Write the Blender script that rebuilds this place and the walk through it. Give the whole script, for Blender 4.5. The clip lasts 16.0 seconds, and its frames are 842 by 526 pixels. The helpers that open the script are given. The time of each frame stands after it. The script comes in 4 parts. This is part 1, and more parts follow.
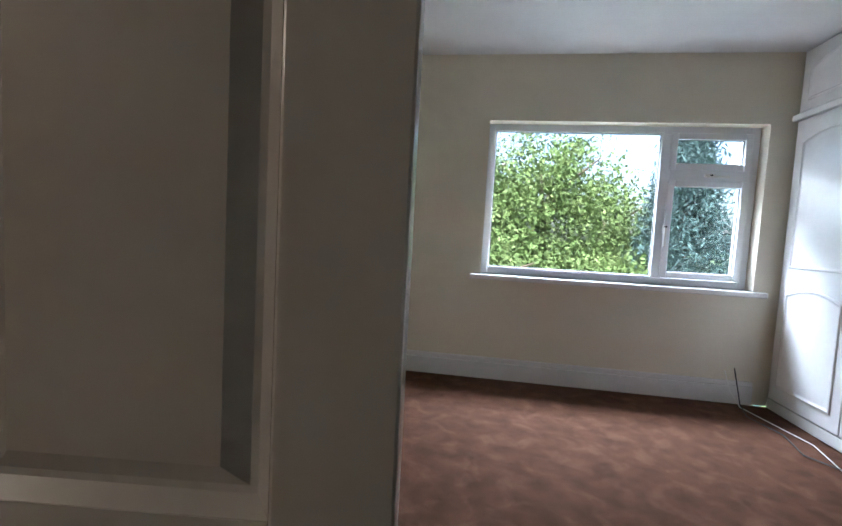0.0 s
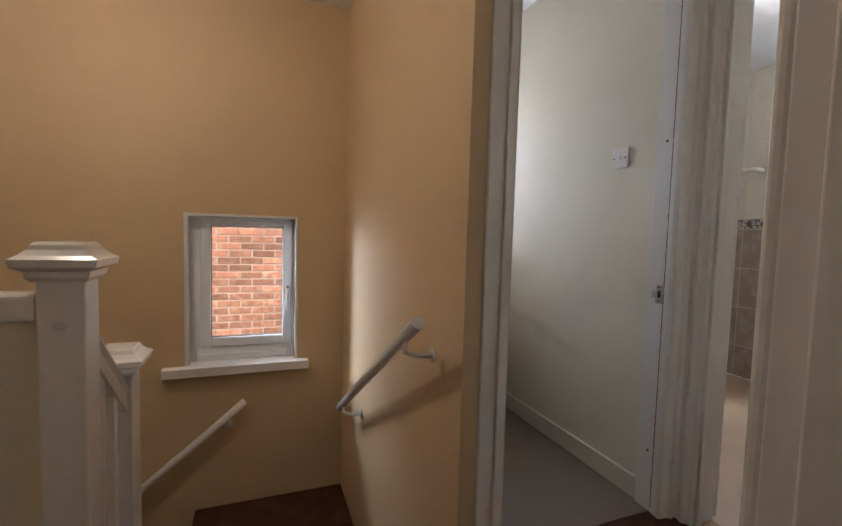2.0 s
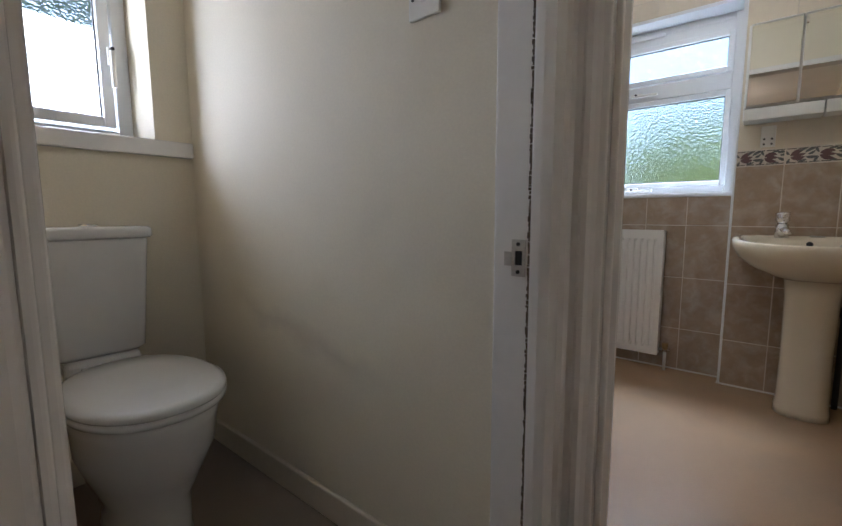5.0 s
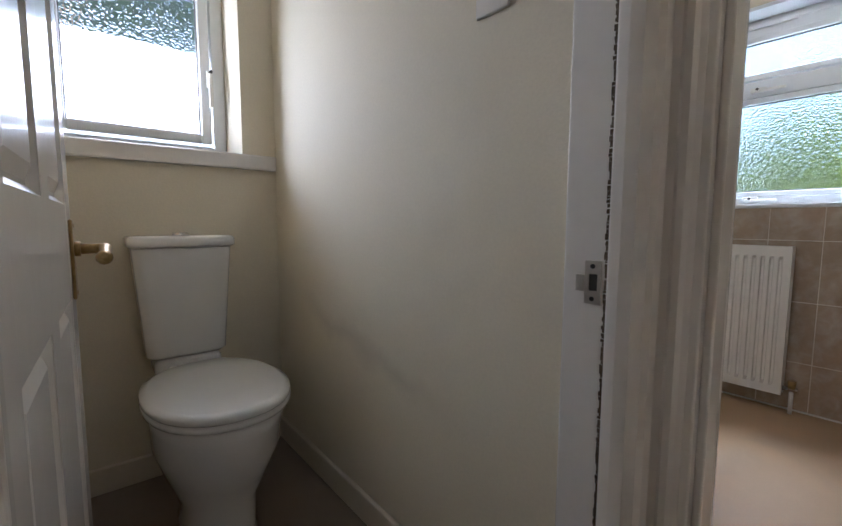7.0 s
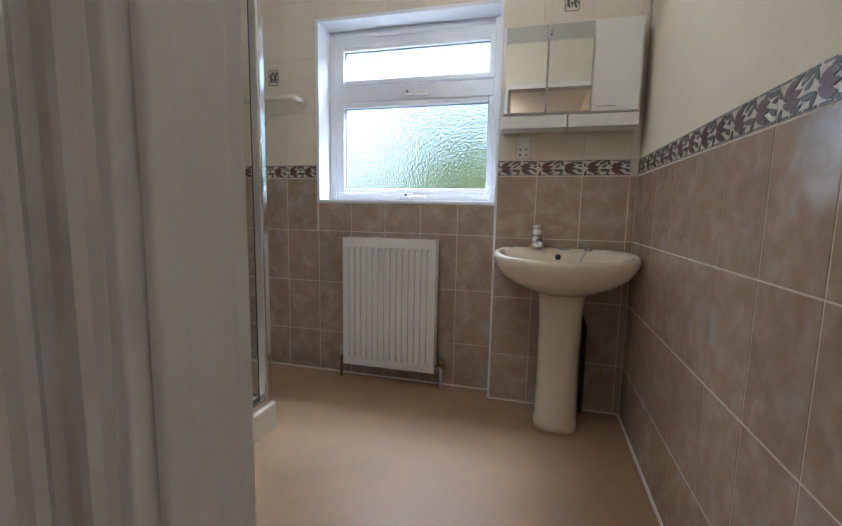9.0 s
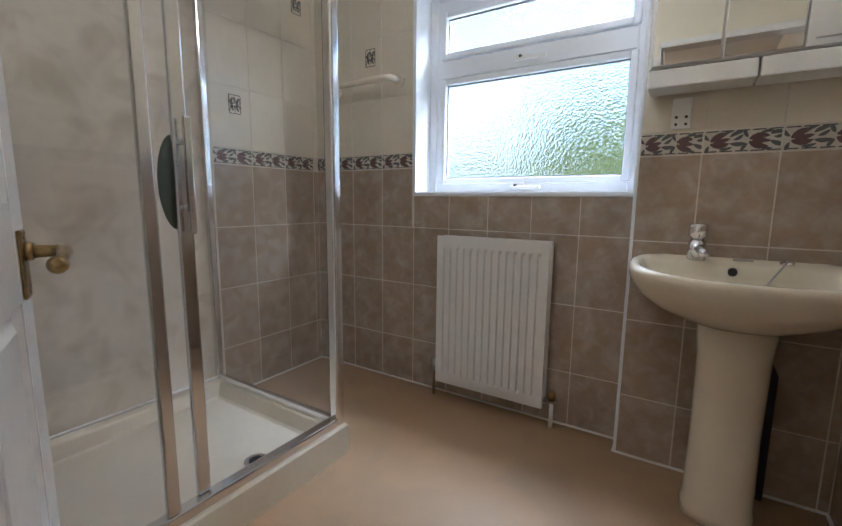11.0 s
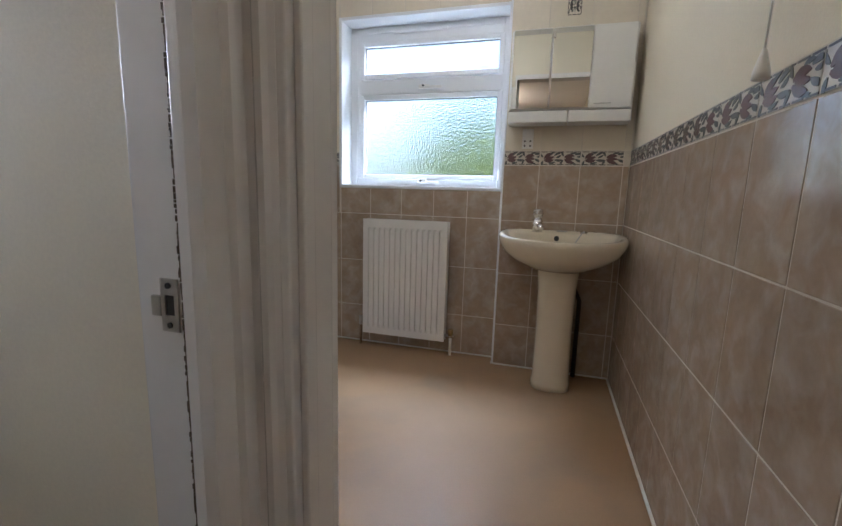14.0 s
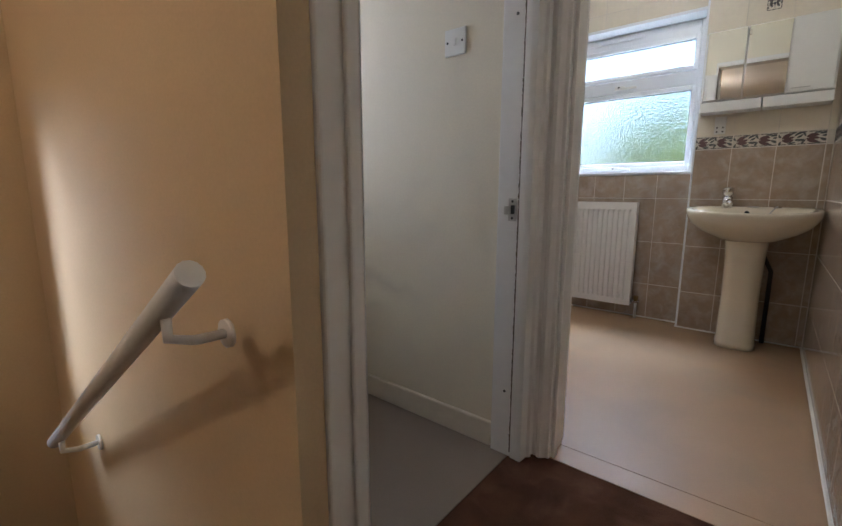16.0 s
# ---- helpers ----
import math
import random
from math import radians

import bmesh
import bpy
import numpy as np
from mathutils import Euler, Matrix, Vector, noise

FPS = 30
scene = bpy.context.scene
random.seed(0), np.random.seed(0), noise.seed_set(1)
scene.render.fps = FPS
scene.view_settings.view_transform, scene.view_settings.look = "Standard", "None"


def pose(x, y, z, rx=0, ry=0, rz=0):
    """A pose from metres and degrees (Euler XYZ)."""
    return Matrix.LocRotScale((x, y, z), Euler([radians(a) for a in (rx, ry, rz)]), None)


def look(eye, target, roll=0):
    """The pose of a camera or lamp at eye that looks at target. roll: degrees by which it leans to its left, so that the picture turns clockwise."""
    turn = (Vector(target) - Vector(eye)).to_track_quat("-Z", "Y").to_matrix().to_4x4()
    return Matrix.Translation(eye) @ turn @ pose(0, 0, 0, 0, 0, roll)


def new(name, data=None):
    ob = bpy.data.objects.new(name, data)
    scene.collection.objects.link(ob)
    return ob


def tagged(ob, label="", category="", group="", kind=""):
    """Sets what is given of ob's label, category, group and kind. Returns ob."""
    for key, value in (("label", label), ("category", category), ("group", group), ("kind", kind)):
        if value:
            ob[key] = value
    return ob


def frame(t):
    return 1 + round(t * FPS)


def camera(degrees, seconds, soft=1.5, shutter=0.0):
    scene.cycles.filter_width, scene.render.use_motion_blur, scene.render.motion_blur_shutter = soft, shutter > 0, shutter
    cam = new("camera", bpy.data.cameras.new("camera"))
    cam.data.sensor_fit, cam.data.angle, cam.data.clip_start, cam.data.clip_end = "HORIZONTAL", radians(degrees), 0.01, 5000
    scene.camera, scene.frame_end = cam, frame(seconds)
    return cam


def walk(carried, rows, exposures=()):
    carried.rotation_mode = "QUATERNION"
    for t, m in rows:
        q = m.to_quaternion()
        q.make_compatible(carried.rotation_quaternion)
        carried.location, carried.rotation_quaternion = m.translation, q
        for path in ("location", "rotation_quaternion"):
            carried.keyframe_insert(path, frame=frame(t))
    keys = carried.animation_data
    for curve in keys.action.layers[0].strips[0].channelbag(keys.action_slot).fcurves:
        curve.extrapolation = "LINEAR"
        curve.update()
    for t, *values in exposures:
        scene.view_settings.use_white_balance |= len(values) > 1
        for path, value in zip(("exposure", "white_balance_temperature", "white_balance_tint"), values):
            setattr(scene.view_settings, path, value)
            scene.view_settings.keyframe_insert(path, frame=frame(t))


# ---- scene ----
cam = camera(89.7, 16.0)
PATH = [
    (0, (1.635, 0.565, 1.076), (1.346, 2.54, 0.94), 3.1),
    (0.3, (1.52, 0.50, 1.065), (0.874, 2.388, 0.926), 3.3),
    (0.5, (1.455, 0.455, 1.07), (0.395, 2.142, 1.01), 1.3),
    (0.7, (1.40, 0.405, 1.075), (0.079, 1.901, 0.965), 0.9),
    (1, (1.285, 0.336, 1.076), (-0.307, 1.539, 0.933), 0.6),
    (1.5, (1.141, 0.25, 1.071), (-0.673, 1.078, 0.927), 1.3),
    (2, (0.975, 0.265, 1.065), (-0.889, 0.977, 0.937), 1.6),
    (2.5, (0.771, 0.335, 1.051), (-1.083, 1.073, 0.924), 1.8),
    (3, (0.547, 0.479, 0.979), (-1.28, 1.283, 0.863), 1.9),
    (3.5, (0.396, 0.629, 0.942), (-1.221, 1.8, 0.824), 1.7),
    (5.8, (0.079, 1.011, 0.954), (-1.16, 2.563, 0.719), -0.3),
    (6, (0.067, 1.007, 0.936), (-1.257, 2.492, 0.725), -0.5),
    (6.5, (0.083, 1.016, 0.949), (-1.393, 2.35, 0.742), -0.1),
    (7, (0.139, 1.053, 0.962), (-1.403, 2.313, 0.772), 0.2),
    (7.5, (0.256, 1.087, 0.989), (-1.021, 2.615, 0.803), 0.5),
    (8, (0.251, 1.201, 1.01), (-0.326, 3.102, 0.779), 2.8),
    (10.3, (0.165, 1.944, 1.005), (-0.347, 3.859, 0.74), 0.5),
    (10.5, (0.17, 1.97, 1.005), (-0.562, 3.81, 0.727), 0.4),
    (11, (0.187, 1.972, 1.019), (-0.874, 3.642, 0.729), 0.6),
    (11.5, (0.21, 1.954, 1.029), (-1.01, 3.514, 0.755), 0.9),
    (12, (0.2, 1.932, 1.03), (-1.026, 3.492, 0.778), 1.1),
    (12.5, (0.226, 1.885, 1.016), (-0.779, 3.599, 0.782), 1.8),
    (13, (0.231, 1.762, 1.02), (-0.529, 3.595, 0.769), 2.1),
    (13.5, (0.232, 1.573, 1.028), (-0.422, 3.44, 0.735), 1.9),
    (14, (0.253, 1.279, 1.021), (-0.298, 3.174, 0.695), 1.6),
    (14.5, (0.259, 1.013, 1.016), (-0.211, 2.927, 0.674), 1.6),
    (15, (0.267, 0.751, 0.995), (-0.171, 2.671, 0.645), 1.6),
    (15.5, (0.308, 0.577, 0.987), (-0.385, 2.42, 0.637), 0.7),
    (16, (0.428, 0.461, 0.921), (-0.825, 1.985, 0.59), 0.1),
]
LIGHTNESS = ((0, 3.35), (0.4, 4.1), (1.0, 3.8), (1.5, 3.6), (2.5, 2.85), (3.5, 2.7), (6.0, 3.15), (7.5, 3.0), (8.2, 3.15), (10.5, 3.1), (13.0, 3.15), (14.5, 3.15), (16.0, 3.25))
walk(cam, [(t, look(e, g, r)) for t, e, g, r in PATH], [(t, s, 5600, 11) for t, s in LIGHTNESS])

# ---- light ----
world = bpy.data.worlds.new("world")
scene.world = world
world.use_nodes = True
wn = world.node_tree
sky = wn.nodes.new("ShaderNodeTexSky")
sky.sky_type = "NISHITA"
sky.sun_disc = False
sky.sun_elevation, sky.sun_rotation = radians(50), radians(200)
sky.air_density, sky.dust_density = 1.0, 6.0
wn.links.new(sky.outputs["Color"], wn.nodes["Background"].inputs["Color"])
wn.nodes["Background"].inputs["Strength"].default_value = 0.09
sun_data = bpy.data.lights.new("sun", "SUN")
sun_data.energy, sun_data.angle, sun_data.color = 1.5, radians(20), (1, 0.97, 0.92)
sun = new("sun", sun_data)
sun.matrix_world = look((0, 0, 30), (-6, 20, 0))


def bulb(name, x, y, z, watts, colour, radius):
    d = bpy.data.lights.new(name, "POINT")
    d.energy, d.color, d.shadow_soft_size = watts, colour, radius
    o = new(name, d)
    o.location = (x, y, z)
    return o


bulb("landing_bulb", -0.55, -0.45, 2.15, 1.75, (1.0, 0.78, 0.57), 0.06)
bulb("bathroom_bulb", -0.35, 2.75, 2.25, 1.25, (1.0, 0.92, 0.83), 0.05)


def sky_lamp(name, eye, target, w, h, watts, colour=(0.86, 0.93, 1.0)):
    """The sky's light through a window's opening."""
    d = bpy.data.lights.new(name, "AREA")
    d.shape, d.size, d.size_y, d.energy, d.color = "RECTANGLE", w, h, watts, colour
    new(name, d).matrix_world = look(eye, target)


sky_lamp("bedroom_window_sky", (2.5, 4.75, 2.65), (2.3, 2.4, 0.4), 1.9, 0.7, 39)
sky_lamp("bathroom_window_sky", (-0.55, 4.7, 2.75), (-0.4, 2.8, 0.3), 1.1, 0.6, 13, (0.86, 0.92, 1.0))
sky_lamp("toilet_window_sky", (-1.965, 1.28, 1.47), (0, 1.28, 1.35), 0.52, 0.42, 1.0, (0.87, 0.90, 1.0))
sky_lamp("stair_window_sky", (-2.6, -0.78, 1.25), (-1.3, 0.76, 0.15), 0.5, 0.9, 6.0, (0.93, 0.96, 1.0))


# ---- materials ----
def rgb(c):
    return (*c, 1.0)


def mat(name, base, rough=0.5, metal=0.0, var=0.08, scale=3.0, fine=60.0, bump=0.1, dist=0.002, coat=0.0, alt=None, altscale=1.5, altlo=0.5, althi=0.65, rnd=0.0, spec=0.5):
    m = bpy.data.materials.new(name)
    m.use_nodes = True
    nt = m.node_tree
    N, L = nt.nodes.new, nt.links.new
    b = nt.nodes["Principled BSDF"]
    b.inputs["Roughness"].default_value = rough
    b.inputs["Metallic"].default_value = metal
    b.inputs["Coat Weight"].default_value = coat
    b.inputs["Specular IOR Level"].default_value = spec
    n1 = N("ShaderNodeTexNoise"); n1.inputs["Scale"].default_value = scale; n1.inputs["Detail"].default_value = 6
    n2 = N("ShaderNodeTexNoise"); n2.inputs["Scale"].default_value = fine; n2.inputs["Detail"].default_value = 3
    geo = N("ShaderNodeNewGeometry")
    for n in (n1, n2):
        L(geo.outputs["Position"], n.inputs["Vector"])
    r1 = N("ShaderNodeMapRange"); r1.inputs[1].default_value = 0.3; r1.inputs[2].default_value = 0.7
    r1.inputs[3].default_value = 1 - var; r1.inputs[4].default_value = 1 + var
    L(n1.outputs["Fac"], r1.inputs[0])
    r2 = N("ShaderNodeMapRange"); r2.inputs[1].default_value = 0.3; r2.inputs[2].default_value = 0.7
    r2.inputs[3].default_value = 1 - var * 0.5; r2.inputs[4].default_value = 1 + var * 0.5
    L(n2.outputs["Fac"], r2.inputs[0])
    mul = N("ShaderNodeMath"); mul.operation = "MULTIPLY"
    L(r1.outputs[0], mul.inputs[0]); L(r2.outputs[0], mul.inputs[1])
    last = mul.outputs[0]
    if rnd:
        oi = N("ShaderNodeObjectInfo")
        r3 = N("ShaderNodeMapRange"); r3.inputs[3].default_value = 1 - rnd; r3.inputs[4].default_value = 1 + rnd
        L(oi.outputs["Random"], r3.inputs[0])
        m2 = N("ShaderNodeMath"); m2.operation = "MULTIPLY"
        L(last, m2.inputs[0]); L(r3.outputs[0], m2.inputs[1])
        last = m2.outputs[0]
    vm = N("ShaderNodeVectorMath"); vm.operation = "SCALE"
    if alt:
        n3 = N("ShaderNodeTexNoise"); n3.inputs["Scale"].default_value = altscale; n3.inputs["Detail"].default_value = 8
        n3.inputs["Distortion"].default_value = 0.6
        L(geo.outputs["Position"], n3.inputs["Vector"])
        r4 = N("ShaderNodeMapRange"); r4.inputs[1].default_value = altlo; r4.inputs[2].default_value = althi
        L(n3.outputs["Fac"], r4.inputs[0])
        mx = N("ShaderNodeMix"); mx.data_type = "RGBA"
        mx.inputs["A"].default_value = rgb(base); mx.inputs["B"].default_value = rgb(alt)
        L(r4.outputs[0], mx.inputs["Factor"])
        L(mx.outputs["Result"], vm.inputs[0])
    else:
        vm.inputs[0].default_value = base
    L(last, vm.inputs["Scale"])
    L(vm.outputs[0], b.inputs["Base Color"])
    if bump:
        bp = N("ShaderNodeBump"); bp.inputs["Strength"].default_value = bump; bp.inputs["Distance"].default_value = dist
        L(n2.outputs["Fac"], bp.inputs["Height"])
        L(bp.outputs[0], b.inputs["Normal"])
    return m


def glass(name, rough=0.0, bump=0.0, scale=60.0, tint=(1, 1, 1)):
    m = bpy.data.materials.new(name)
    m.use_nodes = True
    nt = m.node_tree
    b = nt.nodes["Principled BSDF"]
    b.inputs["Base Color"].default_value = rgb(tint)
    b.inputs["Transmission Weight"].default_value = 1.0
    b.inputs["Roughness"].default_value = rough
    b.inputs["IOR"].default_value = 1.45
    if bump:
        v = nt.nodes.new("ShaderNodeTexVoronoi"); v.feature = "SMOOTH_F1"; v.inputs["Scale"].default_value = scale
        g = nt.nodes.new("ShaderNodeNewGeometry")
        nt.links.new(g.outputs["Position"], v.inputs["Vector"])
        bp = nt.nodes.new("ShaderNodeBump"); bp.inputs["Strength"].default_value = bump; bp.inputs["Distance"].default_value = 0.01
        nt.links.new(v.outputs["Distance"], bp.inputs["Height"])
        nt.links.new(bp.outputs[0], b.inputs["Normal"])
    return m


CREAM = mat("cream_wall_paint", (0.76, 0.70, 0.56), 0.75, var=0.05, scale=1.2, fine=140, bump=0.25, alt=(0.66, 0.60, 0.48), altscale=1.1, altlo=0.6, althi=0.8)
PEACH = mat("peach_wall_paint", (0.65, 0.485, 0.29), 0.75, var=0.05, scale=1.2, fine=140, bump=0.25, alt=(0.61, 0.45, 0.265), altscale=1.1, altlo=0.6, althi=0.8)
SCUFFED = mat("scuffed_cream_wall_paint", (0.76, 0.70, 0.56), 0.75, var=0.05, scale=1.2, fine=140, bump=0.25, alt=(0.66, 0.60, 0.48), altscale=1.1, altlo=0.6, althi=0.8)


def add_scuff(m, colour, x0, x1, z0, slope, width):
    """A long faint rubbed mark across a wall, with ragged edges."""
    nt = m.node_tree
    N, L = nt.nodes.new, nt.links.new
    b = nt.nodes["Principled BSDF"]
    g = N("ShaderNodeNewGeometry")
    sp = N("ShaderNodeSeparateXYZ"); L(g.outputs["Position"], sp.inputs[0])
    n = N("ShaderNodeTexNoise"); n.inputs["Scale"].default_value = 7; n.inputs["Detail"].default_value = 6
    L(g.outputs["Position"], n.inputs["Vector"])

    def op(kind, a, c):
        q = N("ShaderNodeMath"); q.operation = kind
        for i, v in enumerate((a, c)):
            if isinstance(v, (int, float)):
                q.inputs[i].default_value = v
            else:
                L(v, q.inputs[i])
        return q.outputs[0]
    line = op("ADD", op("MULTIPLY", op("SUBTRACT", sp.outputs["X"], x0), slope), z0)
    off = op("ABSOLUTE", op("ADD", op("SUBTRACT", sp.outputs["Z"], line), op("MULTIPLY", op("SUBTRACT", n.outputs["Fac"], 0.5), 0.16)), 0)
    band = N("ShaderNodeMapRange"); band.inputs[1].default_value = width; band.inputs[2].default_value = 0.0
    L(off, band.inputs[0])
    mid = op("ABSOLUTE", op("SUBTRACT", sp.outputs["X"], (x0 + x1) / 2), 0)
    ends = N("ShaderNodeMapRange"); ends.inputs[1].default_value = (x1 - x0) / 2; ends.inputs[2].default_value = (x1 - x0) / 4
    L(mid, ends.inputs[0])
    mask = op("MULTIPLY", op("MULTIPLY", band.outputs[0], ends.outputs[0]), 0.28)
    src = b.inputs["Base Color"].links[0].from_socket
    mx = N("ShaderNodeMix"); mx.data_type = "RGBA"
    L(mask, mx.inputs["Factor"]); L(src, mx.inputs["A"]); mx.inputs["B"].default_value = rgb(colour)
    L(mx.outputs["Result"], b.inputs["Base Color"])


add_scuff(SCUFFED, (0.40, 0.34, 0.27), -1.45, -0.55, 0.66, -0.20, 0.06)
SKIRTC = mat("cream_gloss_skirting", (0.70, 0.63, 0.51), 0.42, var=0.05, fine=40, bump=0.05)
GLOSS = mat("white_gloss_paint", (0.80, 0.78, 0.75), 0.24, var=0.03, scale=4, fine=35, bump=0.06, coat=0.15)
WHITEP = mat("white_ceiling_paint", (0.8, 0.79, 0.76), 0.8, var=0.04, fine=90, bump=0.5, dist=0.004)
UPVC = mat("white_upvc", (0.82, 0.84, 0.86), 0.3, var=0.02, fine=20, bump=0.02)
VINYL = mat("tan_vinyl_floor", (0.42, 0.275, 0.155), 0.42, var=0.05, scale=2.5, fine=160, bump=0.12, alt=(0.37, 0.255, 0.155), altscale=2.0)
WCVINYL = mat("grey_brown_vinyl_floor", (0.25, 0.20, 0.155), 0.5, var=0.06, scale=2.5, fine=160, bump=0.12)
CARPET = mat("brown_carpet", (0.095, 0.044, 0.026), 0.95, var=0.22, scale=9, fine=320, bump=0.8, dist=0.006, alt=(0.125, 0.06, 0.038), altscale=8, spec=0.1)
TILE = mat("mottled_brown_wall_tile", (0.38, 0.29, 0.21), 0.13, var=0.10, scale=9, fine=60, bump=0.03, alt=(0.46, 0.385, 0.31), altscale=14, altlo=0.42, althi=0.68, rnd=0.06)
TILEC = mat("cream_gloss_wall_tile", (0.74, 0.67, 0.54), 0.12, var=0.03, scale=5, fine=40, bump=0.03, rnd=0.02)
GROUT = mat("pale_grout", (0.66, 0.60, 0.50), 0.8, var=0.1, fine=150, bump=0.3)
BANDBG = mat("border_tile_cream", (0.62, 0.57, 0.48), 0.25, var=0.05)
BANDR = mat("border_motif_mauve", (0.14, 0.085, 0.085), 0.25, var=0.15)
BANDG = mat("border_motif_green_grey", (0.12, 0.125, 0.12), 0.25, var=0.15)
INK = mat("dark_inset_ink", (0.06, 0.05, 0.045), 0.3, var=0.1)
MARBLE = mat("cream_marble_panel", (0.70, 0.63, 0.53), 0.2, var=0.06, scale=3, fine=25, bump=0.02, alt=(0.46, 0.39, 0.30), altscale=5.5, altlo=0.50, althi=0.78)
CHROME = mat("brushed_chrome", (0.78, 0.78, 0.79), 0.14, 1.0, var=0.03, fine=80, bump=0.02)
STEEL = mat("worn_steel", (0.5, 0.48, 0.45), 0.35, 1.0, var=0.15, fine=90, bump=0.1)
BRASS = mat("aged_brass", (0.36, 0.25, 0.11), 0.32, 1.0, var=0.25, scale=30, fine=120, bump=0.1)
CERAM = mat("white_ceramic", (0.82, 0.82, 0.80), 0.08, var=0.015, fine=10, bump=0.0, coat=0.5)
IVORY = mat("ivory_ceramic", (0.78, 0.70, 0.54), 0.1, var=0.02, fine=10, bump=0.0, coat=0.5)
TRAY = mat("ivory_acrylic", (0.72, 0.65, 0.52), 0.2, var=0.03, fine=30, bump=0.02)
RADW = mat("white_radiator_enamel", (0.80, 0.78, 0.74), 0.3, var=0.02, fine=40, bump=0.02)
PLAST = mat("white_plastic", (0.80, 0.79, 0.75), 0.35, var=0.02, fine=40, bump=0.02)
GASKET = mat("grey_glazing_rubber", (0.22, 0.22, 0.23), 0.6, var=0.1)
# Rubber and screw heads; its black also paints the shade inside holes.
DARK = mat("dark_rubber_and_shade", (0.03, 0.03, 0.03), 0.6, var=0.1)
SPONGE = mat("green_sponge", (0.06, 0.085, 0.065), 0.9, var=0.2, fine=200, bump=0.6)
BRICK = mat("orange_red_brick", (0.34, 0.145, 0.08), 0.85, var=0.35, scale=20, fine=90, bump=0.7, dist=0.006, alt=(0.44, 0.23, 0.13), altscale=14, rnd=0.45)
MORTAR = mat("pale_pink_mortar", (0.52, 0.38, 0.30), 0.9, var=0.15, fine=160, bump=0.6)
LEAF = mat("bright_green_leaf", (0.075, 0.118, 0.036), 0.6, var=0.3, scale=1.2, fine=8, bump=0, alt=(0.11, 0.15, 0.055), altscale=2, spec=0.12)
NEEDLE = mat("blue_green_needles", (0.045, 0.08, 0.078), 0.7, var=0.3, scale=2, fine=9, bump=0, spec=0.12)
BARK = mat("tree_bark", (0.10, 0.075, 0.05), 0.9, var=0.3, scale=6, fine=30, bump=0.8, dist=0.02)
GRASS = mat("garden_grass", (0.06, 0.10, 0.03), 0.9, var=0.3, scale=0.6, fine=20, bump=0.6, dist=0.02)
ROOFM = mat("dark_eaves_board", (0.10, 0.14, 0.22), 0.5, var=0.1)
CABLE = mat("black_cable", (0.02, 0.02, 0.02), 0.5, var=0.1)
MIRROR = mat("mirror_silver", (0.86, 0.87, 0.86), 0.015, 1.0, var=0.0, bump=0)
CLEAR = glass("clear_glass")
FROST = glass("stippled_frosted_glass", 0.10, 0.36, 110)


# ---- mesh helpers ----
def put_box(bm, x0, x1, y0, y1, z0, z1):
    v = [bm.verts.new((x, y, z)) for x in (x0, x1) for y in (y0, y1) for z in (z0, z1)]
    for f in ((0, 1, 3, 2), (4, 6, 7, 5), (0, 4, 5, 1), (2, 3, 7, 6), (0, 2, 6, 4), (1, 5, 7, 3)):
        bm.faces.new([v[i] for i in f])
    return v


def boxes(*bs, bev=0.0, seg=2):
    bm = bmesh.new()
    for b in bs:
        put_box(bm, *b)
    bmesh.ops.recalc_face_normals(bm, faces=bm.faces)
    if bev:
        bmesh.ops.bevel(bm, geom=bm.edges[:], offset=bev, segments=seg, affect="EDGES", profile=0.5)
    return bm


def tube(points, r, n=12, caps=True, radii=None):
    bm = bmesh.new()
    pts = [Vector(p) for p in points]
    rings = []
    for i, p in enumerate(pts):
        d = (pts[min(i + 1, len(pts) - 1)] - pts[max(i - 1, 0)]).normalized()
        a = d.orthogonal().normalized() if i == 0 else (rings_a - d * rings_a.dot(d)).normalized()
        rings_a = a
        b = d.cross(a)
        rr = radii[i] if radii else r
        rings.append([bm.verts.new(p + (a * math.cos(2 * math.pi * k / n) + b * math.sin(2 * math.pi * k / n)) * rr) for k in range(n)])
    for r0, r1 in zip(rings, rings[1:]):
        for k in range(n):
            bm.faces.new((r0[k], r0[(k + 1) % n], r1[(k + 1) % n], r1[k]))
    if caps:
        bm.faces.new(rings[0][::-1]); bm.faces.new(rings[-1])
    bmesh.ops.recalc_face_normals(bm, faces=bm.faces)
    for f in bm.faces:
        f.smooth = len(f.verts) == 4
    return bm


def loft(rings, cap0=True, cap1=True):
    bm = bmesh.new()
    vs = [[bm.verts.new(p) for p in r] for r in rings]
    n = len(vs[0])
    for a, b in zip(vs, vs[1:]):
        for k in range(n):
            bm.faces.new((a[k], a[(k + 1) % n], b[(k + 1) % n], b[k]))
    if cap0:
        bm.faces.new(vs[0][::-1])
    if cap1:
        bm.faces.new(vs[-1])
    bmesh.ops.recalc_face_normals(bm, faces=bm.faces)
    for f in bm.faces:
        f.smooth = True
    return bm


def oval(cx, cy, ax, ay, z, n=40, p=2.0, back=1.0):
    """A superellipse ring in the xy plane; back squeezes its -x half."""
    out = []
    for k in range(n):
        t = 2 * math.pi * k / n
        c, s = math.cos(t), math.sin(t)
        x = math.copysign(abs(c) ** (2 / p), c) * ax
        y = math.copysign(abs(s) ** (2 / p), s) * ay
        out.append((cx + (x if x > 0 else x * back), cy + y, z))
    return out


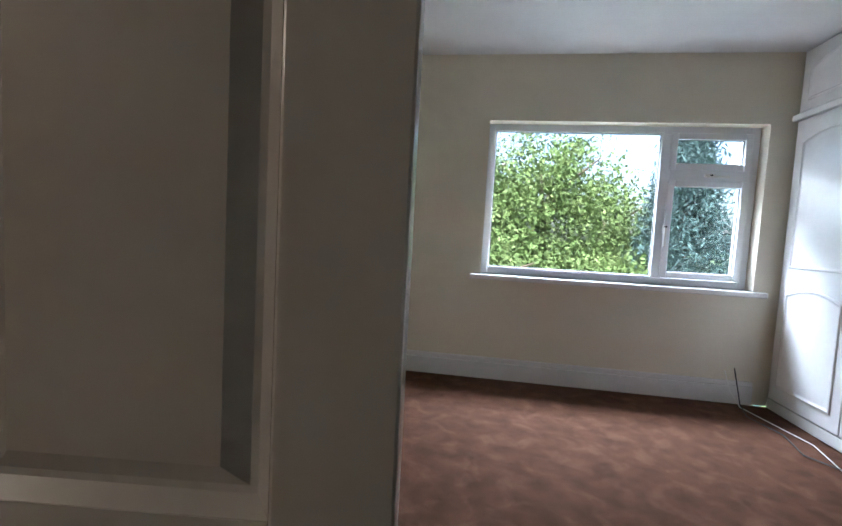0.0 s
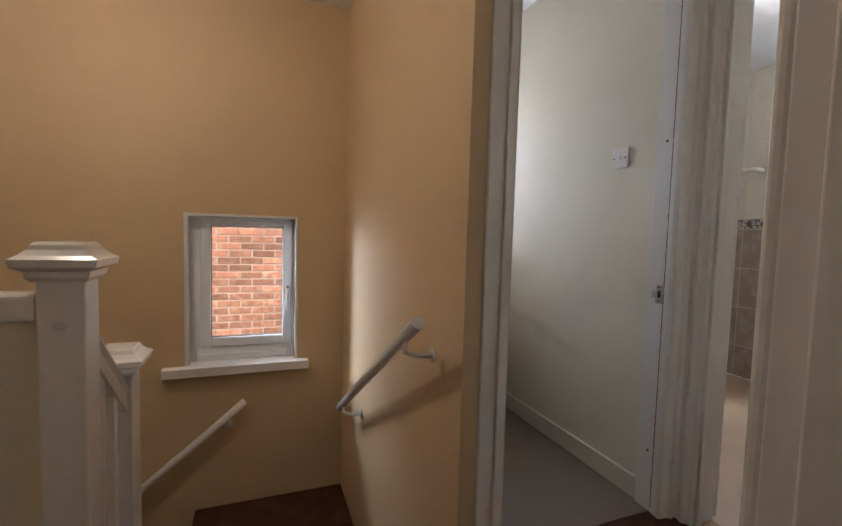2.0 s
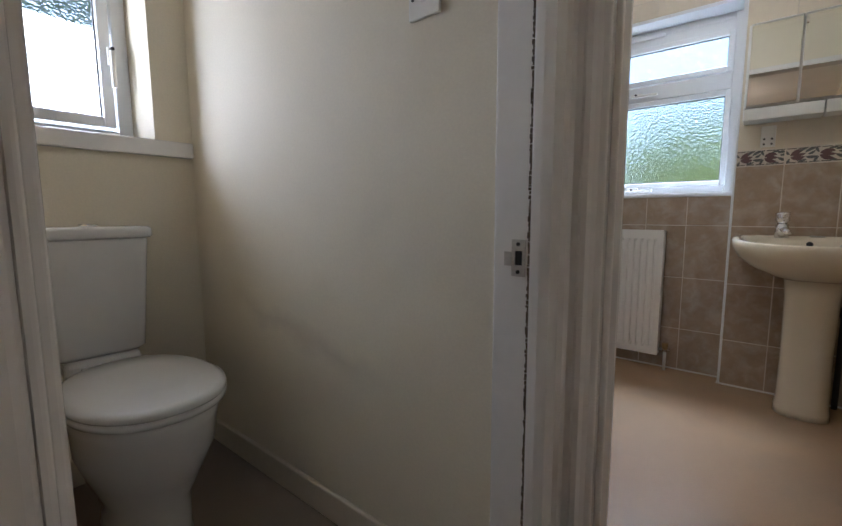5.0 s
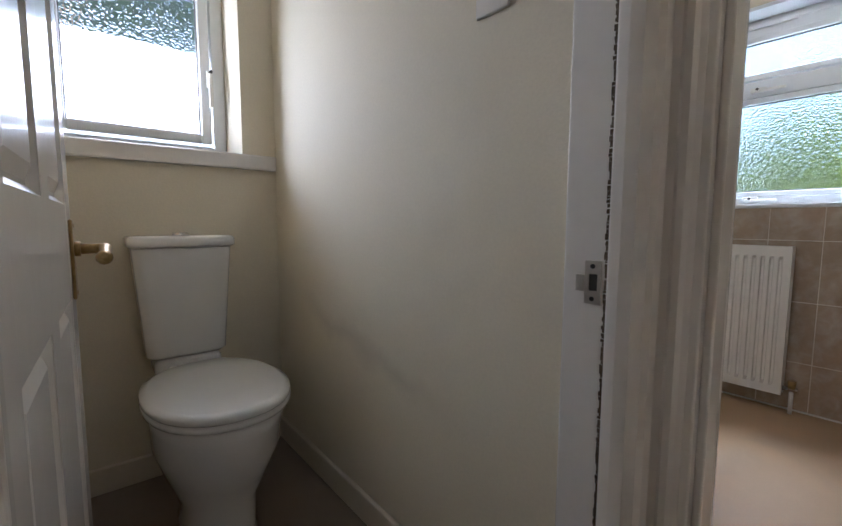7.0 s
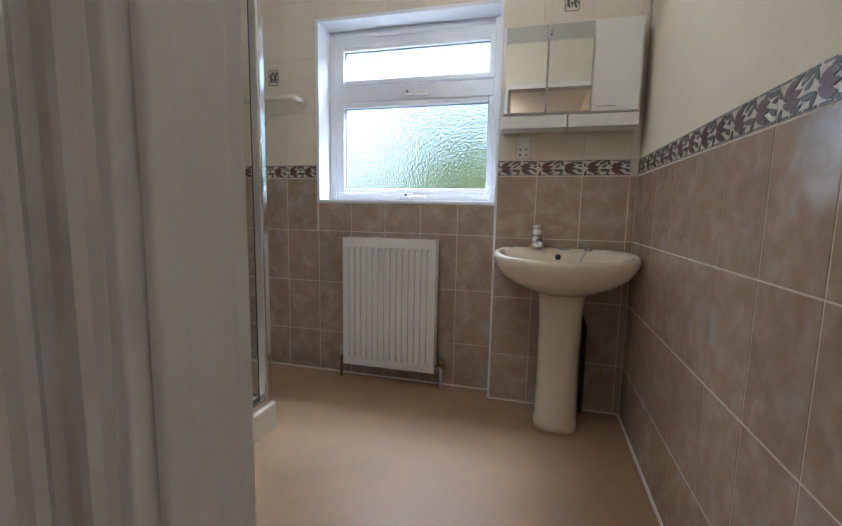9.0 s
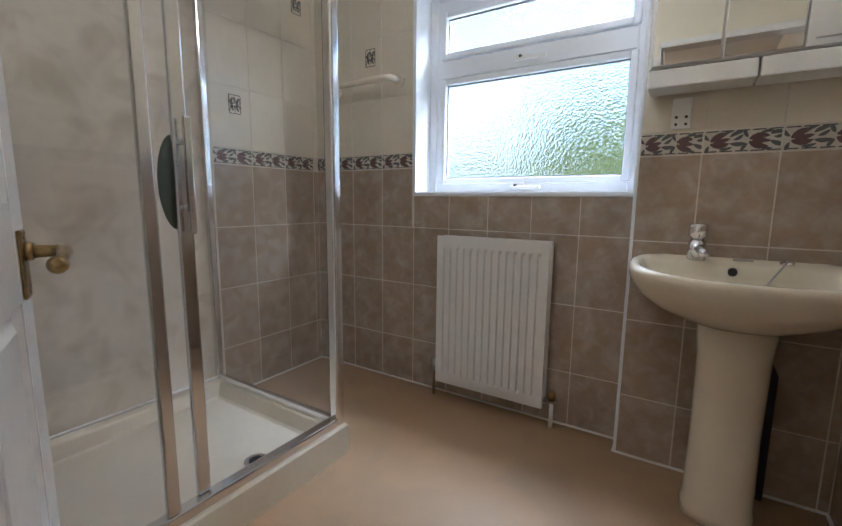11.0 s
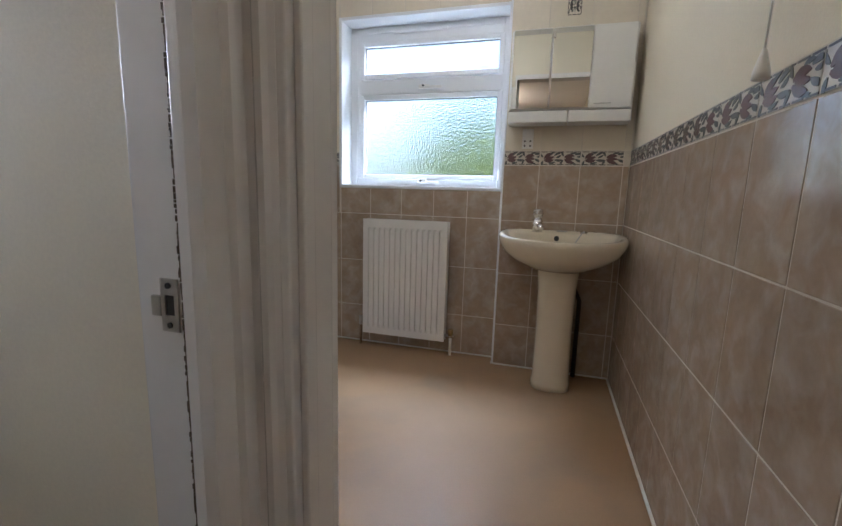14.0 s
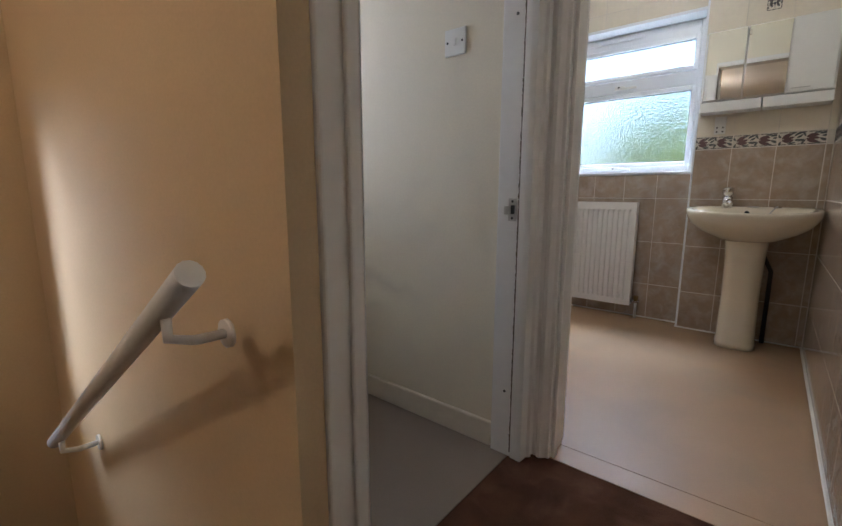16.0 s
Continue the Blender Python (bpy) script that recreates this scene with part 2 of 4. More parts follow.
def mesh_of(name, bm, material):
    me = bpy.data.meshes.new(name)
    bm.to_mesh(me)
    bm.free()
    me.materials.append(material)
    return me


def part(name, bm, material, parent=None, label=""):
    ob = new(name, mesh_of(name, bm, material))
    if parent:
        ob.parent = parent
    if label:
        ob["label"] = label
    return ob


def thing(name, m, label, category, group="", kind=""):
    ob = new(name)
    ob.empty_display_size = 0.1
    ob.matrix_world = m
    return tagged(ob, label, category, group, kind)


def piece(name, me, parent, m):
    ob = new(name, me)
    ob.parent = parent
    ob.matrix_local = m
    return ob


def structure(name, bm, material, label, category):
    return tagged(part(name, bm, material), label, category, kind="structure")


# ---- large structure ----
CEIL = 2.42


def wall_boxes(axis, a0, a1, u0, u1, z0, z1, holes=()):
    """Boxes of a wall that runs along x (axis 'x') or y, with thickness a0..a1 and holes (u0, u1, z0, z1)."""
    out, cur = [], u0

    def add(p0, p1, q0, q1):
        if p1 - p0 > 1e-4 and q1 - q0 > 1e-4:
            out.append((p0, p1, a0, a1, q0, q1) if axis == "x" else (a0, a1, p0, p1, q0, q1))
    for h0, h1, b0, b1 in sorted(holes):
        add(cur, h0, z0, z1)
        add(h0, h1, z0, b0)
        add(h0, h1, b1, z1)
        cur = h1
    add(cur, u1, z0, z1)
    return out


def wall(name, label, material, *args, **kw):
    return structure(name, boxes(*wall_boxes(*args, **kw)), material, label, "wall")


BASE = -2.7
wall("wall_west", "peach painted outer wall beside the stairs", PEACH, "y", -1.98, -1.68, -2.2, 0.80, BASE, CEIL, holes=((-0.12, 0.474, 0.29, 1.15),))
wall("wall_west_toilet", "cream painted outer wall behind the toilet", CREAM, "y", -1.98, -1.68, 0.80, 1.78, BASE, CEIL, holes=((0.96, 1.60, 1.235, 2.12),))
structure("wall_stair_side", loft([[(-1.68, 0.762, z), (-0.158, 0.842, z), (-0.158, 0.90, z), (-1.68, 0.87, z)] for z in (BASE, CEIL)]), PEACH, "peach painted wall between stairs and toilet", "wall")
for f in bpy.data.objects["wall_stair_side"].data.polygons:
    f.use_smooth = False
wall("wall_toilet_front", "cream wall with the toilet doorway", CREAM, "y", -0.27, -0.17, 0.90, 1.735, 0, CEIL, holes=((0.985, 1.7349, 0, 2.02),))
wall("wall_toilet_bathroom", "cream partition wall with a faint rubbed mark", SCUFFED, "x", 1.735, 1.83, -1.68, -0.205, 0, CEIL)
wall("wall_bathroom_front", "cream wall with the bathroom doorway", CREAM, "x", 1.80, 1.90, -0.205, 0.6995, 0, CEIL, holes=((-0.10, 0.694, 0, 2.08),))
wall("wall_bathroom_front_west", "cream wall behind the shower", CREAM, "x", 1.83, 1.90, -1.81, -0.205, 0, CEIL)
wall("wall_bathroom_west", "bathroom outer wall clad in tiles and panels", GROUT, "y", -2.1, -1.79, 1.83, 4.13, 0, CEIL)
back = wall("wall_bathroom_north", "tiled outer wall with the bathroom window", GROUT, "x", 3.886, 4.13, -1.79, 0.70, 0, CEIL, holes=((-1.07, -0.012, 1.055, 2.08),))
boxed = wall("wall_boxed_pipes", "tiled boxed-out wall behind the basin", GROUT, "x", 3.784, 3.886, 0.0, 0.664, 0, CEIL)
right = wall("wall_bathroom_east", "half tiled wall, cream paint above a border", CREAM, "y", 0.664, 0.70, 1.90, 3.886, 0, CEIL)
wall("wall_bedroom_west", "cream wall with the bedroom doorway", CREAM, "y", 0.70, 0.83, -1.6, 4.13, 0, CEIL, holes=((-0.03, 0.785, 0, 2.02),))
wall("wall_landing_south", "plain peach wall closing the landing", PEACH, "x", -2.32, -2.2, -1.98, 0.83, BASE, CEIL)
wall("wall_landing_east", "plain peach wall of the landing", PEACH, "y", 0.70, 0.83, -2.2, -1.6, 0, CEIL)
wall("wall_bedroom_north", "cream wall with the wide bedroom window", CREAM, "x", 3.805, 4.13, 0.83, 4.3, 0, CEIL, holes=((1.622, 3.505, 0.80, 1.945),))
wall("wall_bedroom_east", "plain wall behind the wardrobe", CREAM, "y", 4.2, 4.32, -1.6, 3.805, 0, CEIL)
wall("wall_bedroom_south", "plain cream wall closing the bedroom", CREAM, "x", -1.72, -1.6, 0.83, 4.32, 0, CEIL)
# Unseen walls under the landing, added to keep garden light out.
wall("wall_light_stop_east", "unseen plain wall under the landing, added to stop light", PEACH, "y", 0.70, 0.83, -2.2, 0.95, BASE, -0.2)
wall("wall_light_stop_north", "unseen plain wall under the landing, added to stop light", PEACH, "x", 0.842, 0.95, -0.158, 0.70, BASE, -0.2)
structure("ceiling", boxes((-2.1, 4.32, -2.32, 4.13, CEIL, CEIL + 0.12)), WHITEP, "white textured ceiling", "ceiling")
structure("floor_bathroom", boxes((-1.79, 0.70, 1.90, 3.886, -0.12, 0)), VINYL, "plain tan vinyl bathroom floor", "floor")
structure("floor_toilet", boxes((-1.68, -0.205, 0.87, 1.735, -0.12, 0)), WCVINYL, "grey brown vinyl toilet floor", "floor")
structure("floor_landing", boxes((-0.205, 0.70, -2.2, 1.80, -0.2, -0.004)), CARPET, "brown landing carpet", "floor")
structure("floor_landing_threshold", boxes((-0.10, 0.70, 1.80, 1.90, -0.1, -0.002)), VINYL, "tan vinyl across the bathroom doorway", "floor")
structure("floor_bedroom", boxes((0.70, 4.2, -1.6, 3.805, -0.12, -0.006)), CARPET, "worn red brown bedroom carpet", "floor")
structure("floor_hall_below", boxes((-1.98, 0.70, -2.2, 0.76, BASE - 0.1, BASE)), CARPET, "dark carpet at the stair foot", "floor")


def skirting(name, label, *bs, material=GLOSS):
    return structure(name, boxes(*bs, bev=0.006), material, label, "skirting board")


skirting("baseboard_toilet", "cream painted skirting board", (-1.67, -0.28, 1.719, 1.7349, 0, 0.095), material=SKIRTC)
skirting("baseboard_toilet_west", "cream painted skirting board under the window", (-1.68, -1.664, 0.88, 1.718, 0, 0.095), material=SKIRTC)
skirting("baseboard_bedroom", "deep white moulded skirting board", (0.84, 3.56, 3.782, 3.805, 0, 0.13), (0.84, 3.56, 3.789, 3.805, 0.13, 0.165))


def casing(name, label, *bs, bev=0.008):
    return structure(name, boxes(*bs, bev=bev, seg=3), GLOSS, label, "door frame")


# door linings, stops and architraves
casing("door_frame_toilet", "white gloss toilet door frame with chipped edges",
       (-0.272, -0.166, 0.975, 1.002, 0, 2.02), (-0.272, -0.192, 1.7095, 1.737, 0, 2.02), (-0.192, -0.168, 1.703, 1.737, 0, 2.02),
       (-0.222, -0.195, 1.002, 1.014, 0, 2.02), (-0.272, -0.168, 1.002, 1.70, 1.99, 2.03), bev=0.004)
casing("trim_toilet_left", "white architrave beside the toilet door", (-0.17, -0.150, 0.902, 0.990, 0, 2.10), (-0.150, -0.140, 0.957, 0.992, 0, 2.06))
corner_plan = ((-0.17, 1.703), (-0.152, 1.706), (-0.149, 1.744), (-0.140, 1.750), (-0.137, 1.758), (-0.144, 1.766), (-0.140, 1.775), (-0.128, 1.776),
               (-0.121, 1.770), (-0.110, 1.769), (-0.104, 1.776), (-0.096, 1.781), (-0.094, 1.80), (-0.17, 1.80))
post = loft([[(x, y, z) for x, y in corner_plan] for z in (0.0, 2.12)])
for f in post.faces:
    f.smooth = False
structure("trim_corner_post", post, GLOSS, "white moulded architraves meeting in the corner", "door frame")
casing("door_frame_bathroom", "white gloss bathroom door frame", (-0.10, -0.082, 1.782, 1.905, 0, 2.08), (0.664, 0.6995, 1.782, 1.905, 0, 2.08),
       (-0.082, -0.068, 1.80, 1.83, 0, 2.05), (-0.10, 0.6995, 1.785, 1.905, 2.05, 2.09), bev=0.004)
casing("trim_bathroom_right", "white architrave on the landing side", (0.674, 0.699, 1.762, 1.783, 0, 2.08))
casing("door_frame_bedroom", "white gloss bedroom door frame", (0.695, 0.860, 0.765, 0.787, 0, 2.02), (0.695, 0.835, -0.03, -0.008, 0, 2.02),
       (0.695, 0.835, -0.008, 0.765, 1.99, 2.02), (0.735, 0.775, 0.752, 0.765, 0, 1.99), bev=0.004)
casing("trim_bedroom_landing_side", "white architrave on the landing side", (0.678, 0.70, 0.765, 0.835, 0, 2.08), (0.678, 0.70, -0.10, -0.03, 0, 2.08))


# ---- stairs ----
def stairs():
    st = thing("staircase", Matrix(), "brown carpeted staircase turning along the outer wall", "stairs", kind="structure")
    for i in range(2):
        x1 = -0.207 - 0.24 * i
        part("tread", boxes((x1 - 0.24, x1, -0.08, 0.76, -0.185 * (i + 1) - 0.9, -0.185 * (i + 1)), bev=0.008), CARPET, st)
    part("quarter_landing", boxes((-1.68, -0.69, -0.08, 0.76, -1.5, -0.555), bev=0.008), CARPET, st)
    for i in range(7):
        y1 = -0.082 - 0.24 * i
        part("tread", boxes((-1.68, -0.69, y1 - 0.24, y1, -0.555 - 0.185 * (i + 1) - 0.5, -0.555 - 0.185 * (i + 1)), bev=0.008), CARPET, st)
    part("string", boxes((-0.69, -0.20, -0.12, -0.083, -0.75, -0.01), bev=0.005), GLOSS, st, "white painted stair string")
    part("apron", boxes((-0.222, -0.206, -2.2, 0.758, -0.30, -0.005), bev=0.003), GLOSS, st, "white painted landing edge")


stairs()


def newel(x, y, z0, top, w=0.088):
    t = thing("newel_post", pose(x, y, z0), "white gloss square newel post with moulded cap", "newel post", "newel posts")
    h = top - z0
    a = w / 2
    part("shaft", boxes((-a, a, -a, a, 0, h - 0.06), bev=0.006), GLOSS, t)
    def sq(s, z):
        return [(s, s, z), (-s, s, z), (-s, -s, z), (s, -s, z)]
    bm = loft([sq(a + 0.004, h - 0.085), sq(a + 0.012, h - 0.075), sq(a + 0.014, h - 0.062), sq(a + 0.030, h - 0.052), sq(a + 0.033, h - 0.036),
               sq(a + 0.020, h - 0.028), sq(a + 0.008, h - 0.016), sq(a + 0.004, h - 0.006), sq(a - 0.002, h)])
    for f in bm.faces:
        f.smooth = False
    part("cap", bm, GLOSS, t)
    part("plug", tube([(a - 0.002, 0, h - 0.178), (a + 0.003, 0, h - 0.178), (a + 0.005, 0, h - 0.178)], 0.012, 14, radii=(0.012, 0.012, 0.008)), GLOSS, t)
    return t


newel(-0.185, -0.135, -0.2, 1.03)
newel(-0.60, -0.15, -0.56, 0.69)


def balustrade():
    t = thing("landing_balustrade", pose(-0.185, -1.2, 0), "white gloss boarded landing balustrade with handrail", "balustrade")
    part("handrail", boxes((-0.032, 0.032, -1.0, 1.02, 0.855, 0.92), bev=0.014, seg=3), GLOSS, t)
    part("panel", boxes((-0.012, 0.012, -1.0, 1.02, 0.0, 0.86), bev=0.002), CREAM, t)
    s = thing("stair_balustrade", pose(0, 0, 0), "white gloss sloping stair handrail with balusters", "balustrade")
    section = ((-0.030, 0.020), (-0.026, 0.032), (0.026, 0.032), (0.030, 0.020), (0.022, 0.004), (0.026, -0.012), (0.024, -0.034), (-0.024, -0.034), (-0.026, -0.012), (-0.022, 0.004))
    rail = loft([[(x, -0.145 + u, z + v * 1.3) for u, v in section] for x, z in ((-0.23, 0.83), (-0.56, 0.53))])
    for f in rail.faces:
        f.smooth = False
    part("handrail", rail, GLOSS, s)
    for i in range(3):
        x = -0.28 - 0.10 * i
        part("baluster", boxes((x - 0.014, x + 0.014, -0.16, -0.13, -0.4, 0.80 + (x + 0.26) * 0.9), bev=0.003), GLOSS, s)


balustrade()


def wall_rail(name, p0, p1, wall_dir, label):
    t = thing(name, Matrix(), label, "handrail", "wall handrails")
    part("rail", tube([p0, p1], 0.021, 14), GLOSS, t)
    a, b = Vector(p0), Vector(p1)
    w = Vector(wall_dir)
    for f in (0.09, 0.91):
        q = a.lerp(b, f)
        part("bracket", tube([q - Vector((0, 0, 0.015)), q - Vector((0, 0, 0.055)), q - Vector((0, 0, 0.068)) + w * 0.4, q - Vector((0, 0, 0.07)) + w], 0.009, 8), GLOSS, t)
        e = q - Vector((0, 0, 0.07)) + w
        part("rosette", tube([e - w * 0.08, e], 0.026, 14), GLOSS, t)


wall_rail("wall_handrail", (-0.19, 0.705, 0.808), (-1.33, 0.685, 0.10), (0, 0.098, 0), "white gloss round handrail on the stair wall")
wall_rail("wall_handrail", (-1.625, 0.185, 0.075), (-1.625, -0.75, -0.70), (-0.0545, 0, 0), "white gloss handrail below the stair window")


# ---- windows ----
def window(name, m, w, h, cells, label, glass_mat, handle_at=(), vent=None, f=0.05, d=0.065, fill=()):
    """Local x along the wall, y outwards, z up. cells: (x0, x1, z0, z1, sash) glass areas."""
    t = thing(name, m, label, "window", kind="structure")
    part("window_frame", boxes((0, f, 0, d, 0, h), (w - f, w, 0, d, 0, h), (f, w - f, 0, d, 0, f), (f, w - f, 0, d, h - f, h), bev=0.005), UPVC, t)
    for x0, x1, z0, z1 in fill:
        part("window_frame", boxes((x0, x1, 0.001, d - 0.001, z0, z1), bev=0.002), UPVC, t)
    for x0, x1, z0, z1, s in cells:
        if s:
            part("sash", boxes((x0 - s, x0, -0.012, d - 0.02, z0 - s, z1 + s), (x1, x1 + s, -0.012, d - 0.02, z0 - s, z1 + s),
                               (x0, x1, -0.012, d - 0.02, z0 - s, z0), (x0, x1, -0.012, d - 0.02, z1, z1 + s), bev=0.006, seg=3), UPVC, t)
        g = part("pane", boxes((x0 - 0.004, x1 + 0.004, 0.02, 0.026, z0 - 0.004, z1 + 0.004)), glass_mat, t)
        g.visible_shadow = False
        k = 0.005
        part("gasket", boxes((x0, x0 + k, 0.012, 0.0199, z0, z1), (x1 - k, x1, 0.012, 0.0199, z0, z1), (x0 + k, x1 - k, 0.012, 0.0199, z0, z0 + k), (x0 + k, x1 - k, 0.012, 0.0199, z1 - k, z1)), GASKET, t, "grey rubber glazing seal")
    for hx, hz, vert in handle_at:
        if vert:
            hb = boxes((hx - 0.012, hx + 0.012, -0.03, -0.012, hz - 0.035, hz + 0.035), (hx - 0.008, hx + 0.008, -0.05, -0.03, hz - 0.12, hz + 0.02), bev=0.004)
        else:
            hb = boxes((hx - 0.035, hx + 0.035, -0.03, -0.012, hz - 0.012, hz + 0.012), (hx - 0.02, hx + 0.12, -0.05, -0.03, hz - 0.016, hz - 0.002), bev=0.004)
        hd = part("handle", hb, PLAST, t, "white lever handle")
        part("lock_button", tube([(hx, -0.029, hz + 0.024 * vert), (hx, -0.053, hz + 0.024 * vert)], 0.0065, 10), DARK, hd, "dark lock button")
    if vent:
        part("trickle_vent", boxes((vent[0], vent[1], -0.016, 0.0, vent[2], vent[2] + 0.022), bev=0.004), UPVC, t)
    return t


# bathroom window
bw = window("window_1", pose(-1.07, 4.02, 1.065), 1.058, 1.015, ((0.105, 0.985, 0.075, 0.555, 0.03), (0.105, 0.985, 0.715, 0.885, 0.03)),
            "white plastic window with stippled frosted glass", FROST, ((0.52, 0.035, False), (0.52, 0.625, False)), (0.30, 0.66, 0.955), fill=((0.049, 0.078, 0.05, 0.966), (1.0, 1.009, 0.05, 0.966), (0.078, 1.0, 0.912, 0.966)))
part("transom", boxes((0.05, 1.008, 0.0, 0.06, 0.59, 0.68), bev=0.005), UPVC, bw)
structure("window_sill_bathroom", boxes((-1.07, -0.012, 3.872, 4.02, 1.045, 1.065), bev=0.003), UPVC, "white tiled window sill", "window sill")
structure("trim_window_bathroom", boxes((-1.082, -1.062, 3.873, 4.03, 1.045, 2.09), (-0.022, -0.002, 3.873, 4.03, 1.045, 2.09), (-1.062, -0.022, 3.873, 4.03, 2.07, 2.09), bev=0.002),
          UPVC, "white window reveal trim", "trim")
# toilet window
window("window_2", pose(-1.90, 0.96, 1.235, 0, 0, 90), 0.64, 0.885, ((0.09, 0.54, 0.10, 0.80, 0.04),),
       "white plastic toilet window with frosted glass", FROST, ((0.575, 0.33, True),))
structure("window_sill_toilet", boxes((-1.90, -1.655, 0.875, 1.73, 1.175, 1.235), bev=0.006), GLOSS, "thick white painted sill above the toilet", "window sill")
# stair window
window("window_3", pose(-1.765, -0.12, 0.285, 0, 0, 90), 0.594, 0.865, ((0.118, 0.518, 0.145, 0.808, 0.055),),
       "white plastic window onto a brick wall", CLEAR, ((0.545, 0.42, True),), (0.13, 0.49, 0.832), fill=((0.049, 0.066, 0.05, 0.816), (0.066, 0.545, 0.049, 0.092)))
structure("trim_window_stairs", boxes((-1.76, -1.674, -0.128, -0.112, 0.287, 1.158), (-1.76, -1.674, 0.466, 0.482, 0.287, 1.158), (-1.76, -1.674, -0.112, 0.466, 1.142, 1.158), bev=0.002), GLOSS, "white painted reveal of the stair window", "trim")
structure("window_sill_stairs", boxes((-1.764, -1.675, -0.111, 0.465, 0.247, 0.294), (-1.679, -1.62, -0.235, 0.545, 0.243, 0.295), bev=0.003), GLOSS, "white painted sill of the stair window", "window sill")
# bedroom window
bd = window("window_4", pose(1.622, 3.90, 0.80), 1.883, 1.145, ((0.056, 1.235, 0.06, 1.09, 0.012), (1.345, 1.79, 0.10, 0.72, 0.045), (1.345, 1.79, 0.885, 1.055, 0.045)),
            "wide white plastic bedroom window", CLEAR, ((1.30, 0.40, True), (1.57, 0.80, False)))
part("mullion", boxes((1.242, 1.31, 0.0, 0.06, 0.05, 1.095), bev=0.005), UPVC, bd)
part("transom", boxes((1.31, 1.834, 0.0, 0.06, 0.76, 0.845), bev=0.005), UPVC, bd)
structure("window_sill_bedroom", boxes((1.545, 3.575, 3.755, 3.90, 0.762, 0.80), bev=0.006), GLOSS, "white painted bedroom window sill", "window sill")


# ---- doors ----
def lever(parent, x, z, y, side, half=0.078):
    s = side
    part("plate", boxes((x - 0.02, x + 0.02, *sorted((y, y + s * 0.006)), z - half, z + half), bev=0.003), BRASS, parent, "aged brass lever handle plate")
    part("boss", tube([(x, y + s * 0.005, z + 0.02), (x, y + s * 0.016, z + 0.02)], 0.015, 14), BRASS, parent, "aged brass boss")
    part("handle", tube([(x, y, z + 0.02), (x, y + s * 0.035, z + 0.02), (x, y + s * 0.05, z + 0.02), (x - 0.02, y + s * 0.056, z + 0.020), (x - 0.06, y + s * 0.056, z + 0.012), (x - 0.08, y + s * 0.056, z + 0.006), (x - 0.095, y + s * 0.054, z + 0.008), (x - 0.102, y + s * 0.054, z + 0.012)],
                        0.009, 12, radii=(0.012, 0.010, 0.011, 0.011, 0.0075, 0.011, 0.014, 0.006)), BRASS, parent, "aged brass lever with a scrolled end")
    for e in (-1, 1):
        part("screw", tube([(x, y + s * 0.005, z + e * (half - 0.012)), (x, y + s * 0.0075, z + e * (half - 0.012))], 0.004, 10), BRASS, parent)


def door(name, m, w, label, handles=True, t=0.038, h=1.975, st=0.09, mu=0.085, low=0.68, high=0.86, grip=0.88, half=0.078):
    """Hinge at the origin, leaf along +x, thickness 0..t in y."""
    d = thing(name, m, label, "door", kind="structure")
    zs = ((0.20, low), (high, 1.60), (1.70, 1.87))
    pw = (w - 2 * st - mu) / 2
    part("stile", boxes((0, st, 0, t, 0, h), bev=0.003), GLOSS, d)
    part("stile", boxes((w - st, w, 0, t, 0, h), bev=0.003), GLOSS, d)
    for a, b in ((0, 0.20), (low, high), (1.60, 1.70), (1.87, h)):
        part("rail", boxes((st, w - st, 0.0004, t - 0.0004, a, b)), GLOSS, d)
    for z0, z1 in zs:
        part("muntin", boxes((st + pw, st + pw + mu, 0.0008, t - 0.0008, z0, z1)), GLOSS, d)
        for x0 in (st, st + pw + mu):
            x1 = x0 + pw
            def rect(i, y):
                return [(x0 + i, y, z0 + i), (x1 - i, y, z0 + i), (x1 - i, y, z1 - i), (x0 + i, y, z1 - i)]
            bm = loft([rect(0.036, 0.004), rect(0.018, 0.013), rect(0.012, 0.013), rect(0.0, 0.002), rect(0.0, t - 0.002), rect(0.012, t - 0.013), rect(0.018, t - 0.013), rect(0.036, t - 0.004)])
            for f in bm.faces:
                f.smooth = False
            part("panel", bm, GLOSS, d)
    if handles:
        lever(d, w - 0.045, grip, 0.0, -1, half)
        lever(d, w - 0.045, grip, t, 1, half)
    return d


door("door_1", pose(0.865, 0.765, 0.008, 0, 0, 6), 0.725, "white gloss six panel bedroom door standing open", False)
door("door_2", pose(-0.262, 1.005, 0.008, 0, 0, 176.6), 0.72, "white gloss panel toilet door standing open", low=0.81, high=0.985)
door("door_3", pose(-0.085, 1.93, 0.008, 0, 0, 157), 0.715, "white gloss panel bathroom door standing open", st=0.076, mu=0.108, low=0.848, high=1.0, grip=0.905, half=0.055)


